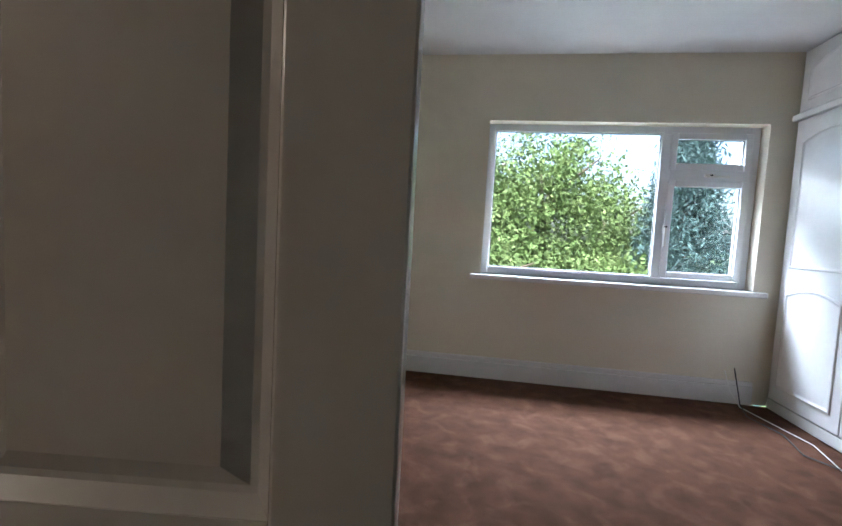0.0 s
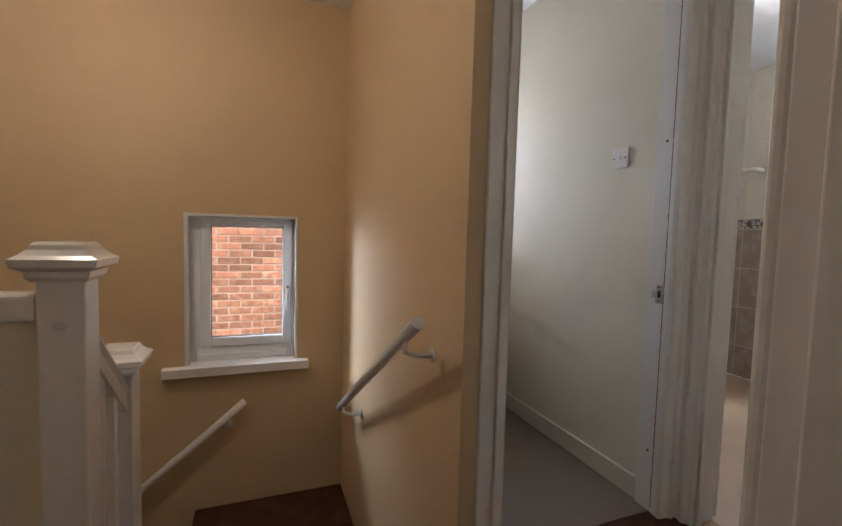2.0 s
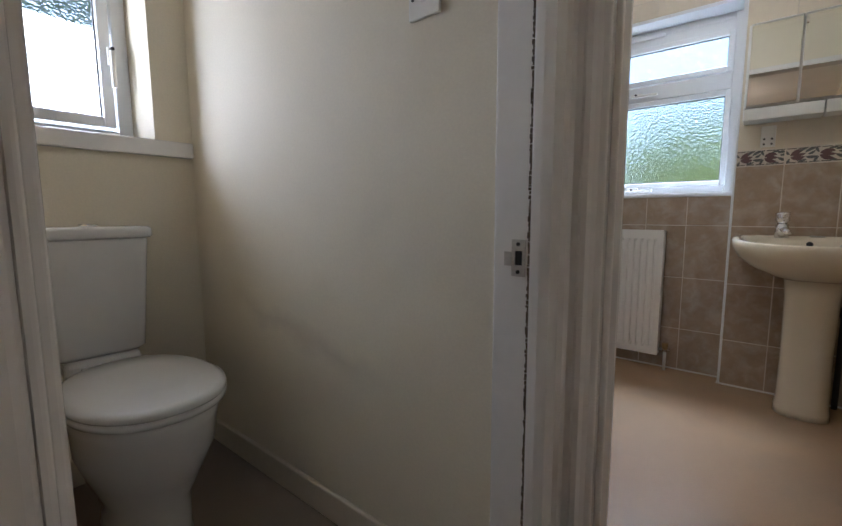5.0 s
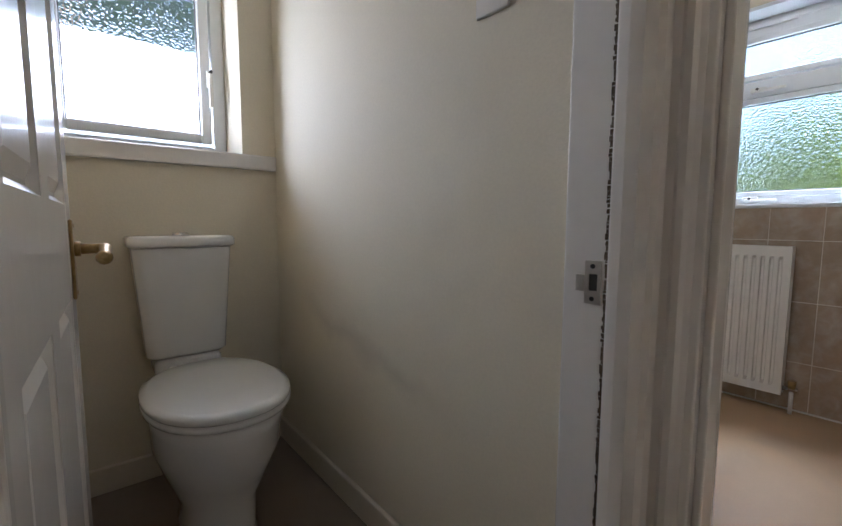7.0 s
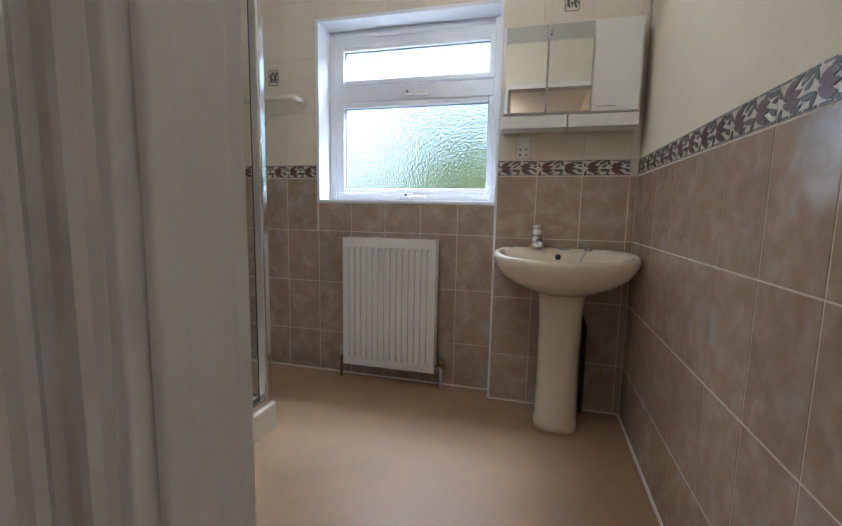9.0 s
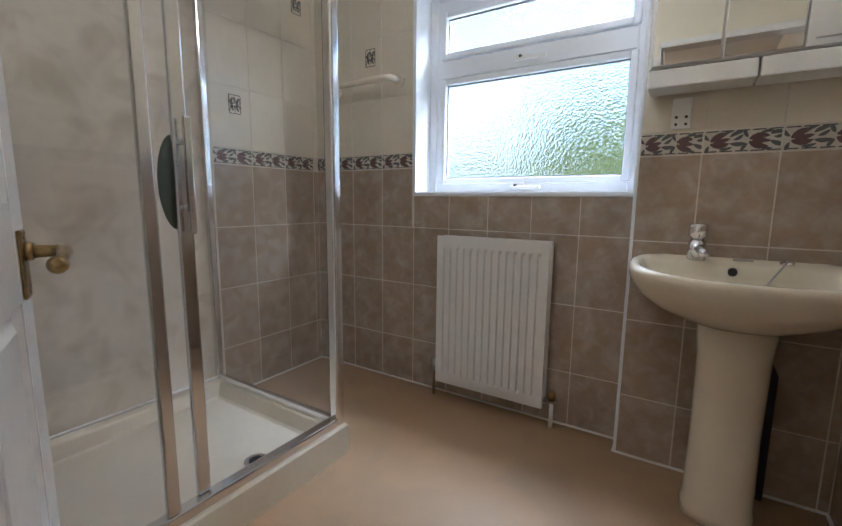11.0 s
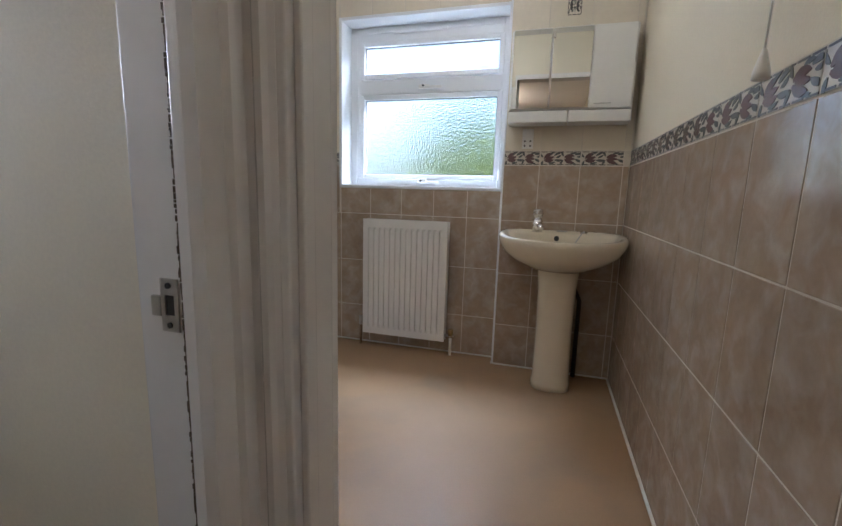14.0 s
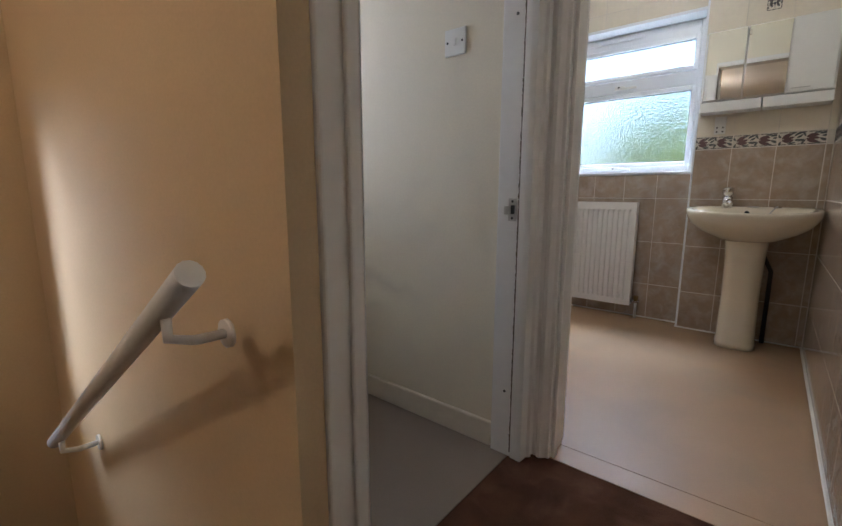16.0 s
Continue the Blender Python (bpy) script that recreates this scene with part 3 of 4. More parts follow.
def strike(x, y, z, rz, label):
    t = thing("strike_plate", pose(x, y, z, 0, 0, rz), label, "latch plate", "latch plates")
    part("plate", boxes((-0.014, 0.014, -0.003, 0.0, -0.036, -0.014), (-0.014, 0.014, -0.003, 0.0, 0.014, 0.036), (0.008, 0.014, -0.003, 0, -0.014, 0.014), (-0.014, -0.007, -0.003, 0, -0.014, 0.014)), STEEL, t)
    part("lip", boxes((-0.030, -0.014, -0.004, 0.003, -0.016, 0.012), bev=0.001), STEEL, t)
    # Nothing hollow: a flat dark plate paints the recess's shade.
    part("recess_shade", boxes((-0.007, 0.008, -0.001, 0.0, -0.014, 0.014)), DARK, t)
    for s in (-0.027, 0.027):
        part("screw", tube([(0, -0.003, s), (0, -0.005, s)], 0.004, 10), DARK, t)


strike(-0.216, 1.7095, 0.865, 0, "worn steel latch plate on the toilet door frame")
strike(0.664, 1.86, 0.86, -90, "steel latch plate on the bathroom door frame")
for z in (1.45, 0.24):
    t = thing("frame_screw", pose(-0.222, 1.7095, z), "small dark screw head in the door frame", "screw", "frame screws")
    part("head", tube([(0, 0, 0), (0, -0.002, 0)], 0.005, 10), DARK, t)

# light switch in the toilet
t = thing("light_switch", pose(-0.465, 1.735, 1.425), "white plastic square light switch", "light switch")
part("plate", boxes((-0.043, 0.043, -0.009, 0, -0.043, 0.043), bev=0.003), PLAST, t)
part("rocker", boxes((-0.006, 0.006, -0.014, -0.008, -0.012, 0.012), bev=0.002), PLAST, t)
for s in (-0.03, 0.03):
    part("screw", tube([(s, -0.009, 0), (s, -0.0105, 0)], 0.004, 8), DARK, t)


# ---- toilet ----
def toilet():
    t = thing("toilet", pose(-1.67, 1.365, 0), "white ceramic close coupled toilet with closed lid", "toilet")
    rings = [oval(0.36, 0, 0.20, 0.105, 0.0, p=2.6), oval(0.36, 0, 0.195, 0.10, 0.02, p=2.6), oval(0.365, 0, 0.19, 0.112, 0.12, p=2.4), oval(0.395, 0, 0.225, 0.148, 0.21), oval(0.42, 0, 0.248, 0.176, 0.30),
             oval(0.43, 0, 0.255, 0.18, 0.38), oval(0.435, 0, 0.262, 0.186, 0.415), oval(0.435, 0, 0.255, 0.18, 0.425)]
    part("pan", loft(rings), CERAM, t)
    part("pan_back", boxes((0.01, 0.30, -0.115, 0.115, 0.20, 0.425), bev=0.03, seg=4), CERAM, t)
    lid = [oval(0.435, 0, 0.255, 0.185, 0.425, 48, 2.2), oval(0.435, 0, 0.268, 0.197, 0.428, 48, 2.2), oval(0.435, 0, 0.272, 0.20, 0.438, 48, 2.2), oval(0.435, 0, 0.270, 0.199, 0.446, 48, 2.2)]
    part("seat", loft(lid), CERAM, t, "white plastic seat")
    lid = [oval(0.435, 0, 0.268, 0.197, 0.449, 48, 2.2), oval(0.435, 0, 0.272, 0.201, 0.455, 48, 2.2), oval(0.435, 0, 0.268, 0.198, 0.467, 48, 2.2), oval(0.435, 0, 0.245, 0.178, 0.475, 48, 2.2),
           oval(0.435, 0, 0.14, 0.10, 0.479, 48, 2.2), oval(0.435, 0, 0.02, 0.015, 0.480, 48, 2.2)]
    part("lid", loft(lid), CERAM, t, "white plastic lid")
    for y in (-0.07, 0.07):
        part("hinge", tube([(0.185, y - 0.02, 0.458), (0.185, y + 0.02, 0.458)], 0.012, 10), CERAM, t)

    def rr(x0, x1, hw, z, r=0.03):
        out = []
        for cx, cy, a0 in ((x1 - r, hw - r, 0), (x0 + r, hw - r, 90), (x0 + r, -hw + r, 180), (x1 - r, -hw + r, 270)):
            for k in range(6):
                a = radians(a0 + 18 * k)
                out.append((cx + r * math.cos(a), cy + r * math.sin(a), z))
        return out
    def cis(x0, x1, hw, z):
        return [(x, y - 0.02, zz) for x, y, zz in rr(x0, x1, hw, z)]
    part("cistern", loft([cis(0.03, 0.140, 0.114, 0.486), cis(0.02, 0.155, 0.127, 0.500), cis(0.0, 0.168, 0.153, 0.868), cis(0.0, 0.168, 0.153, 0.873)]), CERAM, t)
    part("cistern_lid", loft([cis(0.0, 0.175, 0.160, 0.876), cis(0.0, 0.180, 0.165, 0.882), cis(0.0, 0.180, 0.165, 0.905), cis(0.004, 0.174, 0.159, 0.913), cis(0.03, 0.145, 0.13, 0.915)]), CERAM, t)
    part("pan_ledge", boxes((0.01, 0.150, -0.125, 0.09, 0.42, 0.485), bev=0.02, seg=3), CERAM, t)
    part("flush_button", tube([(0.095, -0.02, 0.912), (0.095, -0.02, 0.923)], 0.026, 20), CHROME, t, "chrome push button")


toilet()


# ---- radiator ----
def radiator():
    W, H = 0.555, 0.755
    t = thing("radiator", pose(-0.868, 3.80, 0.095), "white enamelled panel radiator below the window", "radiator")
    n, F = 14, -0.018
    step = (W - 0.05) / n
    bm = bmesh.new()
    xs, ys = [0.0, 0.022], [0.0, 0.0]
    for i in range(n):
        x = 0.025 + i * step
        xs += [x + step * 0.24, x + step * 0.36, x + step * 0.64, x + step * 0.76]
        ys += [0.0, 0.012, 0.012, 0.0]
    xs += [W - 0.022, W]
    ys += [0.0, 0.0]
    rows = [[bm.verts.new((x, F + y * k, z)) for x, y in zip(xs, ys)] for z, k in ((0.0, 0), (0.040, 0), (0.058, 1), (H - 0.068, 1), (H - 0.050, 0), (H, 0))]
    for a, b in zip(rows, rows[1:]):
        for i in range(len(xs) - 1):
            bm.faces.new((a[i], a[i + 1], b[i + 1], b[i]))
    back_v = [bm.verts.new((x, 0.0, z)) for x, z in ((0, 0), (W, 0), (W, H), (0, H))]
    bm.faces.new(back_v)
    for a, b, r in ((0, 1, rows[0]), (3, 2, rows[-1])):
        bm.faces.new([back_v[a], *r, back_v[b]])
    bm.faces.new([back_v[0], back_v[3], *[r[0] for r in rows[::-1]]])
    bm.faces.new([back_v[1], back_v[2], *[r[-1] for r in rows[::-1]]])
    bmesh.ops.recalc_face_normals(bm, faces=bm.faces)
    part("front_panel", bm, RADW, t)
    part("back_panel", boxes((0.0, W, 0.036, 0.052, 0.0, H), bev=0.004), RADW, t)
    part("convector", boxes(*[(0.04 + 0.025 * k, 0.042 + 0.025 * k, 0.001, 0.035, 0.06, H - 0.06) for k in range(20)]), RADW, t)
    for z in (0.012, H - 0.045):
        part("header", boxes((0.02, W - 0.02, 0.0, 0.036, z, z + 0.033), bev=0.004), RADW, t)
    part("pipe", tube([(-0.03, 0.02, -0.095), (-0.03, 0.02, 0.05), (0.0, 0.02, 0.06)], 0.009, 10), CHROME, t)
    part("pipe", tube([(W + 0.035, 0.02, -0.095), (W + 0.035, 0.02, 0.03)], 0.009, 10), RADW, t)
    part("valve", tube([(W, 0.02, 0.03), (W + 0.06, 0.02, 0.03)], 0.012, 10), CHROME, t)
    part("valve_cap", tube([(W + 0.035, 0.02, 0.035), (W + 0.035, 0.02, 0.075)], 0.017, 14), BRASS, t, "dull brass valve cap")
    part("valve", tube([(-0.03, 0.02, 0.04), (-0.03, 0.02, 0.10)], 0.013, 10), STEEL, t)
    for x in (0.1, W - 0.1):
        part("bracket", boxes((x - 0.02, x + 0.02, 0.051, 0.078, 0.1, H - 0.1)), RADW, t)


radiator()


# ---- basin ----
def basin():
    t = thing("pedestal_basin", pose(0.335, 3.775, 0), "ivory ceramic pedestal wash basin with one tap", "basin")
    cy = -0.205
    def ring(ax, ay, z, c=cy, p=2.5):
        # straight back edge against the wall
        out = []
        for (x, y, zz), (xb, yb, _) in zip(oval(0, 0, ax, ay, z, 56, p), oval(0, 0, ax, ay, z, 56, 4.5)):
            if y > 0:
                x, y = xb, yb
            drop = min(y, 0.0) * 0.11 * min(max((z - 0.70) / 0.1, 0), 1)
            out.append((x, max(min(c + y, -0.004), -0.6), zz + drop))
        return out
    outer = [ring(0.10, 0.10, 0.635, -0.16), ring(0.15, 0.13, 0.652, -0.17), ring(0.235, 0.19, 0.695, -0.19), ring(0.285, 0.217, 0.742), ring(0.306, 0.228, 0.780), ring(0.313, 0.232, 0.80), ring(0.315, 0.234, 0.815), ring(0.312, 0.232, 0.828),
             ring(0.304, 0.226, 0.835), ring(0.290, 0.214, 0.834), ring(0.278, 0.165, 0.827, -0.235), ring(0.268, 0.156, 0.81, -0.24), ring(0.25, 0.145, 0.78, -0.24), ring(0.20, 0.12, 0.735, -0.24), ring(0.12, 0.08, 0.705, -0.235), ring(0.03, 0.03, 0.70, -0.23)]
    part("bowl", loft(outer), IVORY, t)
    def pr(a, b, z, c=-0.17):
        return [(x, c + y, z) for x, y, _ in oval(0, 0, a, b, 0, 28, 2.8)]
    part("pedestal", loft([pr(0.105, 0.115, 0.0), pr(0.103, 0.113, 0.03), pr(0.098, 0.105, 0.06), pr(0.094, 0.10, 0.3), pr(0.098, 0.105, 0.55), pr(0.105, 0.11, 0.64)]), IVORY, t)
    tp = part("tap", tube([(-0.125, -0.055, 0.826), (-0.125, -0.055, 0.895)], 0.025, 18, radii=(0.028, 0.026)), CHROME, t, "chrome basin tap")
    part("spout", tube([(-0.125, -0.055, 0.862), (-0.115, -0.09, 0.868), (-0.105, -0.125, 0.858), (-0.103, -0.128, 0.846)], 0.015, 12), CHROME, tp)
    part("tap_head", tube([(-0.125, -0.055, 0.895), (-0.125, -0.055, 0.903), (-0.125, -0.055, 0.912), (-0.125, -0.055, 0.945), (-0.125, -0.055, 0.952)], 0.02, 10, radii=(0.020, 0.020, 0.029, 0.030, 0.026)), CHROME, tp)
    # Solid dark disc that paints the shade in the overflow opening.
    part("overflow_shade", tube([(-0.02, -0.088, 0.80), (-0.02, -0.103, 0.797)], 0.013, 14), DARK, t)
    part("tap_hole_cover", tube([(0.12, -0.055, 0.828), (0.12, -0.055, 0.838)], 0.019, 16), CHROME, t)
    part("plug_chain", tube([(0.12, -0.055, 0.84), (0.115, -0.085, 0.84), (0.10, -0.10, 0.82), (0.07, -0.12, 0.77), (0.03, -0.2, 0.705)], 0.003, 6), STEEL, t)
    part("tap_hole_cover", boxes((-0.02, 0.035, -0.062, -0.042, 0.832, 0.839), bev=0.002), STEEL, t)
    # Unseen pipe, black to put in the shade beside the pedestal.
    part("pedestal_shade_pipe", tube([(0.13, -0.03, 0.0), (0.13, -0.03, 0.45), (0.06, -0.06, 0.6)], 0.012, 8), DARK, t)


basin()


# ---- mirror cabinet ----
def cabinet():
    t = thing("mirror_cabinet", pose(0.02, 3.774, 1.40), "white wall cabinet with two mirror doors and one plain", "cabinet")
    W, H, D = 0.60, 0.455, 0.115
    part("body", boxes((0, W, -D, 0, 0.062, H), bev=0.003), PLAST, t)
    part("shelf", boxes((0, W * 0.5 - 0.002, -D - 0.012, 0, 0, 0.058), bev=0.005), PLAST, t)
    part("shelf", boxes((W * 0.5 + 0.002, W, -D - 0.012, 0, 0, 0.058), bev=0.005), PLAST, t)
    for i in range(3):
        x0 = 0.008 + i * 0.1955
        dd = part("door", boxes((x0, x0 + 0.1925, -D - 0.014, -D - 0.002, 0.066, H), bev=0.002), PLAST, t)
        if i == 2:
            part("pull", boxes((x0 + 0.02, x0 + 0.10, -D - 0.017, -D - 0.013, 0.085, 0.088)), STEEL, dd)
            continue
        part("mirror", boxes((x0 + 0.004, x0 + 0.1885, -D - 0.017, -D - 0.0145, 0.07, H - 0.004)), MIRROR, dd, "silvered mirror")
    part("knob", boxes((0.205, 0.217, -D - 0.024, -D - 0.014, H - 0.05, H - 0.02), bev=0.002), CHROME, t)


cabinet()

t = thing("shaver_socket", pose(0.125, 3.774, 1.325), "white shaver socket above the basin border", "socket")
part("plate", boxes((-0.03, 0.03, -0.008, 0, -0.045, 0.06), bev=0.003), PLAST, t)
# Solid dark studs paint the shade of the pin holes.
for dx in (-0.015, 0.015):
    for dz in (-0.03, -0.005):
        part("hole", tube([(dx, -0.010, dz), (dx, -0.0115, dz)], 0.005, 8), DARK, t)

t = thing("pull_cord", pose(0.622, 2.27, 1.25), "light pull cord with conical plastic end", "pull cord")
part("cord", tube([(0, 0, 0.05), (0.008, 0, 0.5), (0.0, 0, CEIL - 1.25)], 0.002, 6), PLAST, t)
part("cone", tube([(0, 0, 0), (0, 0, 0.012), (0, 0, 0.04), (0, 0, 0.055)], 0.01, 14, radii=(0.015, 0.015, 0.008, 0.003)), PLAST, t)
part("ceiling_rose", tube([(0, 0, CEIL - 1.25 - 0.03), (0, 0, CEIL - 1.25)], 0.03, 16), PLAST, t)

t = thing("grab_rail", pose(-1.36, 3.86, 1.64), "ivory plastic grab rail on the tiled wall", "grab rail")
part("rail", tube([(-0.25, 0.0, 0), (-0.25, -0.06, 0), (-0.235, -0.075, 0), (0.175, -0.075, 0.0), (0.19, -0.06, 0), (0.19, 0.0, 0)], 0.017, 12), TRAY, t)
for x in (-0.25, 0.19):
    part("flange", tube([(x, 0.016, 0), (x, 0.002, 0)], 0.036, 18), TRAY, t)


# ---- shower ----
SX0, SX1, SY0, SY1 = -1.76, -0.915, 2.10, 3.17


def shower():
    tr = thing("shower_tray", pose(0, 0, 0), "raised ivory acrylic shower tray with chrome waste", "shower tray")
    def rc(i, z):
        return [(SX0 + i, SY0 + i, z), (SX1 - i, SY0 + i, z), (SX1 - i, SY1 - i, z), (SX0 + i, SY1 - i, z)]
    bm = loft([rc(0, 0), rc(0, 0.118), rc(0.006, 0.126), rc(0.05, 0.126), rc(0.06, 0.12), rc(0.085, 0.075), rc(0.10, 0.07)])
    for f in bm.faces:
        f.smooth = False
    part("basin", bm, TRAY, tr)
    part("waste", tube([(-1.07, 2.85, 0.07), (-1.07, 2.85, 0.082)], 0.042, 20), CHROME, tr)
    # Raised dark disc, the waste hole's shade put in as colour.
    part("waste_hole_shade", tube([(-1.07, 2.85, 0.082), (-1.07, 2.85, 0.084)], 0.026, 16), DARK, tr)
    en = thing("shower_enclosure", pose(0, 0, 0.127), "chrome framed glass shower enclosure with sliding door", "shower enclosure")
    x, y, h = SX1 - 0.03, SY1 - 0.03, 2.0
    part("corner_post", boxes((x - 0.022, x + 0.022, y - 0.022, y + 0.022, 0, h), bev=0.010, seg=4), CHROME, en)
    part("wall_post", boxes((SX0, SX0 + 0.03, y - 0.018, y + 0.018, 0, h), bev=0.006), CHROME, en)
    part("side_track", boxes((SX0 + 0.03, x - 0.022, y - 0.014, y + 0.014, 0, 0.028), bev=0.004), CHROME, en)
    part("side_track", boxes((SX0 + 0.03, x - 0.022, y - 0.014, y + 0.014, h - 0.03, h), bev=0.004), CHROME, en)
    g = part("side_glass", boxes((SX0 + 0.025, x - 0.018, y - 0.003, y + 0.003, 0.02, h - 0.02)), CLEAR, en)
    g.visible_shadow = False
    part("seal", boxes((x - 0.034, x - 0.022, y - 0.006, y + 0.006, 0.02, h - 0.02)), DARK, en, "black rubber seal")
    part("front_track", boxes((x - 0.022, x + 0.022, SY0 + 0.02, y - 0.022, 0, 0.035), bev=0.006), CHROME, en)
    part("front_track", boxes((x - 0.022, x + 0.022, SY0 + 0.02, y - 0.022, h - 0.04, h), bev=0.006), CHROME, en)
    part("near_post", boxes((x - 0.022, x + 0.022, SY0 + 0.02, SY0 + 0.05, 0.035, h - 0.04), bev=0.006), CHROME, en)
    part("fixed_stile", boxes((x - 0.004, x + 0.018, 2.478, 2.512, 0.035, h - 0.04), bev=0.006, seg=3), CHROME, en)
    dr = part("sliding_door", boxes((x - 0.022, x - 0.004, 2.572, 2.612, 0.036, h - 0.041), bev=0.006, seg=3), CHROME, en)
    part("door_handle", boxes((x + 0.020, x + 0.034, 2.582, 2.600, 0.80, 1.10), (x - 0.004, x + 0.022, 2.585, 2.597, 0.86, 0.875), (x - 0.004, x + 0.022, 2.585, 2.597, 1.03, 1.045), bev=0.004), CHROME, dr)
    for y0, y1, dx in ((SY0 + 0.05, 2.48, 0.009), (SY0 + 0.06, 2.575, -0.013)):
        g = part("glass_panel", boxes((x + dx - 0.002, x + dx + 0.002, y0, y1, 0.03, h - 0.03)), CLEAR, en)
        g.visible_shadow = False
    sp = thing("bath_sponge_pad", pose(x - 0.03, 2.585, 1.06), "dark green oval pad on the shower door", "pad")
    part("pad", loft([[(-0.012 + q * 0.016, 0.045 * k * math.cos(a), 0.125 * k * math.sin(a)) for a in [2 * math.pi * i / 24 for i in range(25)]] for q, k in ((0, 0.8), (0.15, 0.95), (0.5, 1), (0.85, 0.95), (1, 0.8))]), SPONGE, sp)


shower()
wp = structure("shower_wall_panel", boxes((-1.789, -1.765, 1.90, 3.19, 0.12, 2.30), bev=0.003), MARBLE, "cream marble effect shower wall panel", "wall panel")
structure("shower_wall_panel_near", boxes((-1.765, -0.70, 1.90, 1.915, 0.0, 2.30), bev=0.003), MARBLE, "cream marble effect panel on the front wall", "wall panel")

# ---- bedroom ----
def wardrobe():
    t = thing("built_in_wardrobe", pose(3.645, 0.2, 0), "white panelled built in wardrobe", "wardrobe")
    part("carcass", boxes((0.022, 0.55, 0.0, 3.60, 0.0, CEIL - 0.005)), GLOSS, t)
    part("plinth", boxes((0.004, 0.022, 0.0, 3.58, 0.0, 0.07), bev=0.004), GLOSS, t)
    part("cornice", boxes((-0.02, 0.022, 0.0, 3.60, 1.96, 2.0), bev=0.006), GLOSS, t)
    for i in range(6):
        y0 = 0.0 + i * 0.595
        for z0, z1 in ((0.08, 1.95), (2.01, CEIL - 0.03)):
            d = part("door", boxes((0.0, 0.02, y0 + 0.004, y0 + 0.591, z0, z1), bev=0.003), GLOSS, t)
            cells = ((z0 + 0.09, 0.86), (0.98, z1 - 0.09)) if z1 < 2 else ((z0 + 0.06, z1 - 0.06),)
            for a, b in cells:
                ya, yb = y0 + 0.07, y0 + 0.525
                arch = [(ya, a), (yb, a), (yb, b - 0.05)] + [(yb - (yb - ya) * k / 8, b - 0.05 + 0.05 * math.sin(math.pi * k / 8)) for k in range(1, 8)] + [(ya, b - 0.05)]
                cy, cz = (ya + yb) / 2, (a + b) / 2
                def rg(s, x):
                    return [(x, cy + (y - cy) * (1 - s / (yb - ya) * 2), cz + (z - cz) * (1 - s / (b - a) * 2)) for y, z in arch]
                bm = loft([rg(0, 0.001), rg(0.004, -0.007), rg(0.012, -0.009), rg(0.02, -0.002), rg(0.03, 0.0005)], cap1=True)
                for f in bm.faces:
                    f.smooth = False
                part("moulding", bm, GLOSS, d)


wardrobe()
t = thing("floor_cable", Matrix(), "loose black cable on the bedroom carpet", "cable")
part("cable", tube([(3.42, 3.77, 0.26), (3.45, 3.765, 0.12), (3.46, 3.74, 0.02), (3.40, 3.55, 0.004), (3.46, 3.30, 0.004), (3.40, 3.05, 0.004), (3.54, 2.85, 0.004), (3.5, 2.6, 0.004)], 0.004, 6), CABLE, t)
t = thing("floor_cable", Matrix(), "loose white cable on the bedroom carpet", "cable")
part("cable", tube([(3.36, 3.77, 0.24), (3.40, 3.765, 0.10), (3.44, 3.70, 0.01), (3.50, 3.45, 0.004), (3.55, 3.2, 0.004), (3.48, 2.9, 0.004)], 0.003, 6), PLAST, t)

# ---- outside ----
structure("ground", boxes((-400, 400, -400, 400, -3.0, -2.82)), GRASS, "grass garden ground", "ground")


def scatter(name, centres, per, size, spread, material, parent, rng, droop=0.0, aspect=0.5):
    """Many small leaves round the given clump centres, as one mesh."""
    n = len(centres) * per
    c = np.repeat(np.array(centres), per, axis=0)
    p = c + rng.normal(size=(n, 3)) * spread
    u = rng.normal(size=(n, 3)); u[:, 2] -= droop
    u /= np.linalg.norm(u, axis=1)[:, None]
    w = np.cross(u, rng.normal(size=(n, 3)))
    w /= np.linalg.norm(w, axis=1)[:, None]
    s = size * rng.uniform(0.6, 1.3, size=(n, 1))
    verts = np.stack([p - u * s, p + w * s * aspect, p + u * s, p - w * s * aspect], axis=1).reshape(-1, 3)
    me = bpy.data.meshes.new(name)
    me.from_pydata(verts.tolist(), [], [(4 * i, 4 * i + 1, 4 * i + 2, 4 * i + 3) for i in range(n)])
    me.materials.append(material)
    o = new(name, me)
    o.parent = parent
    return o


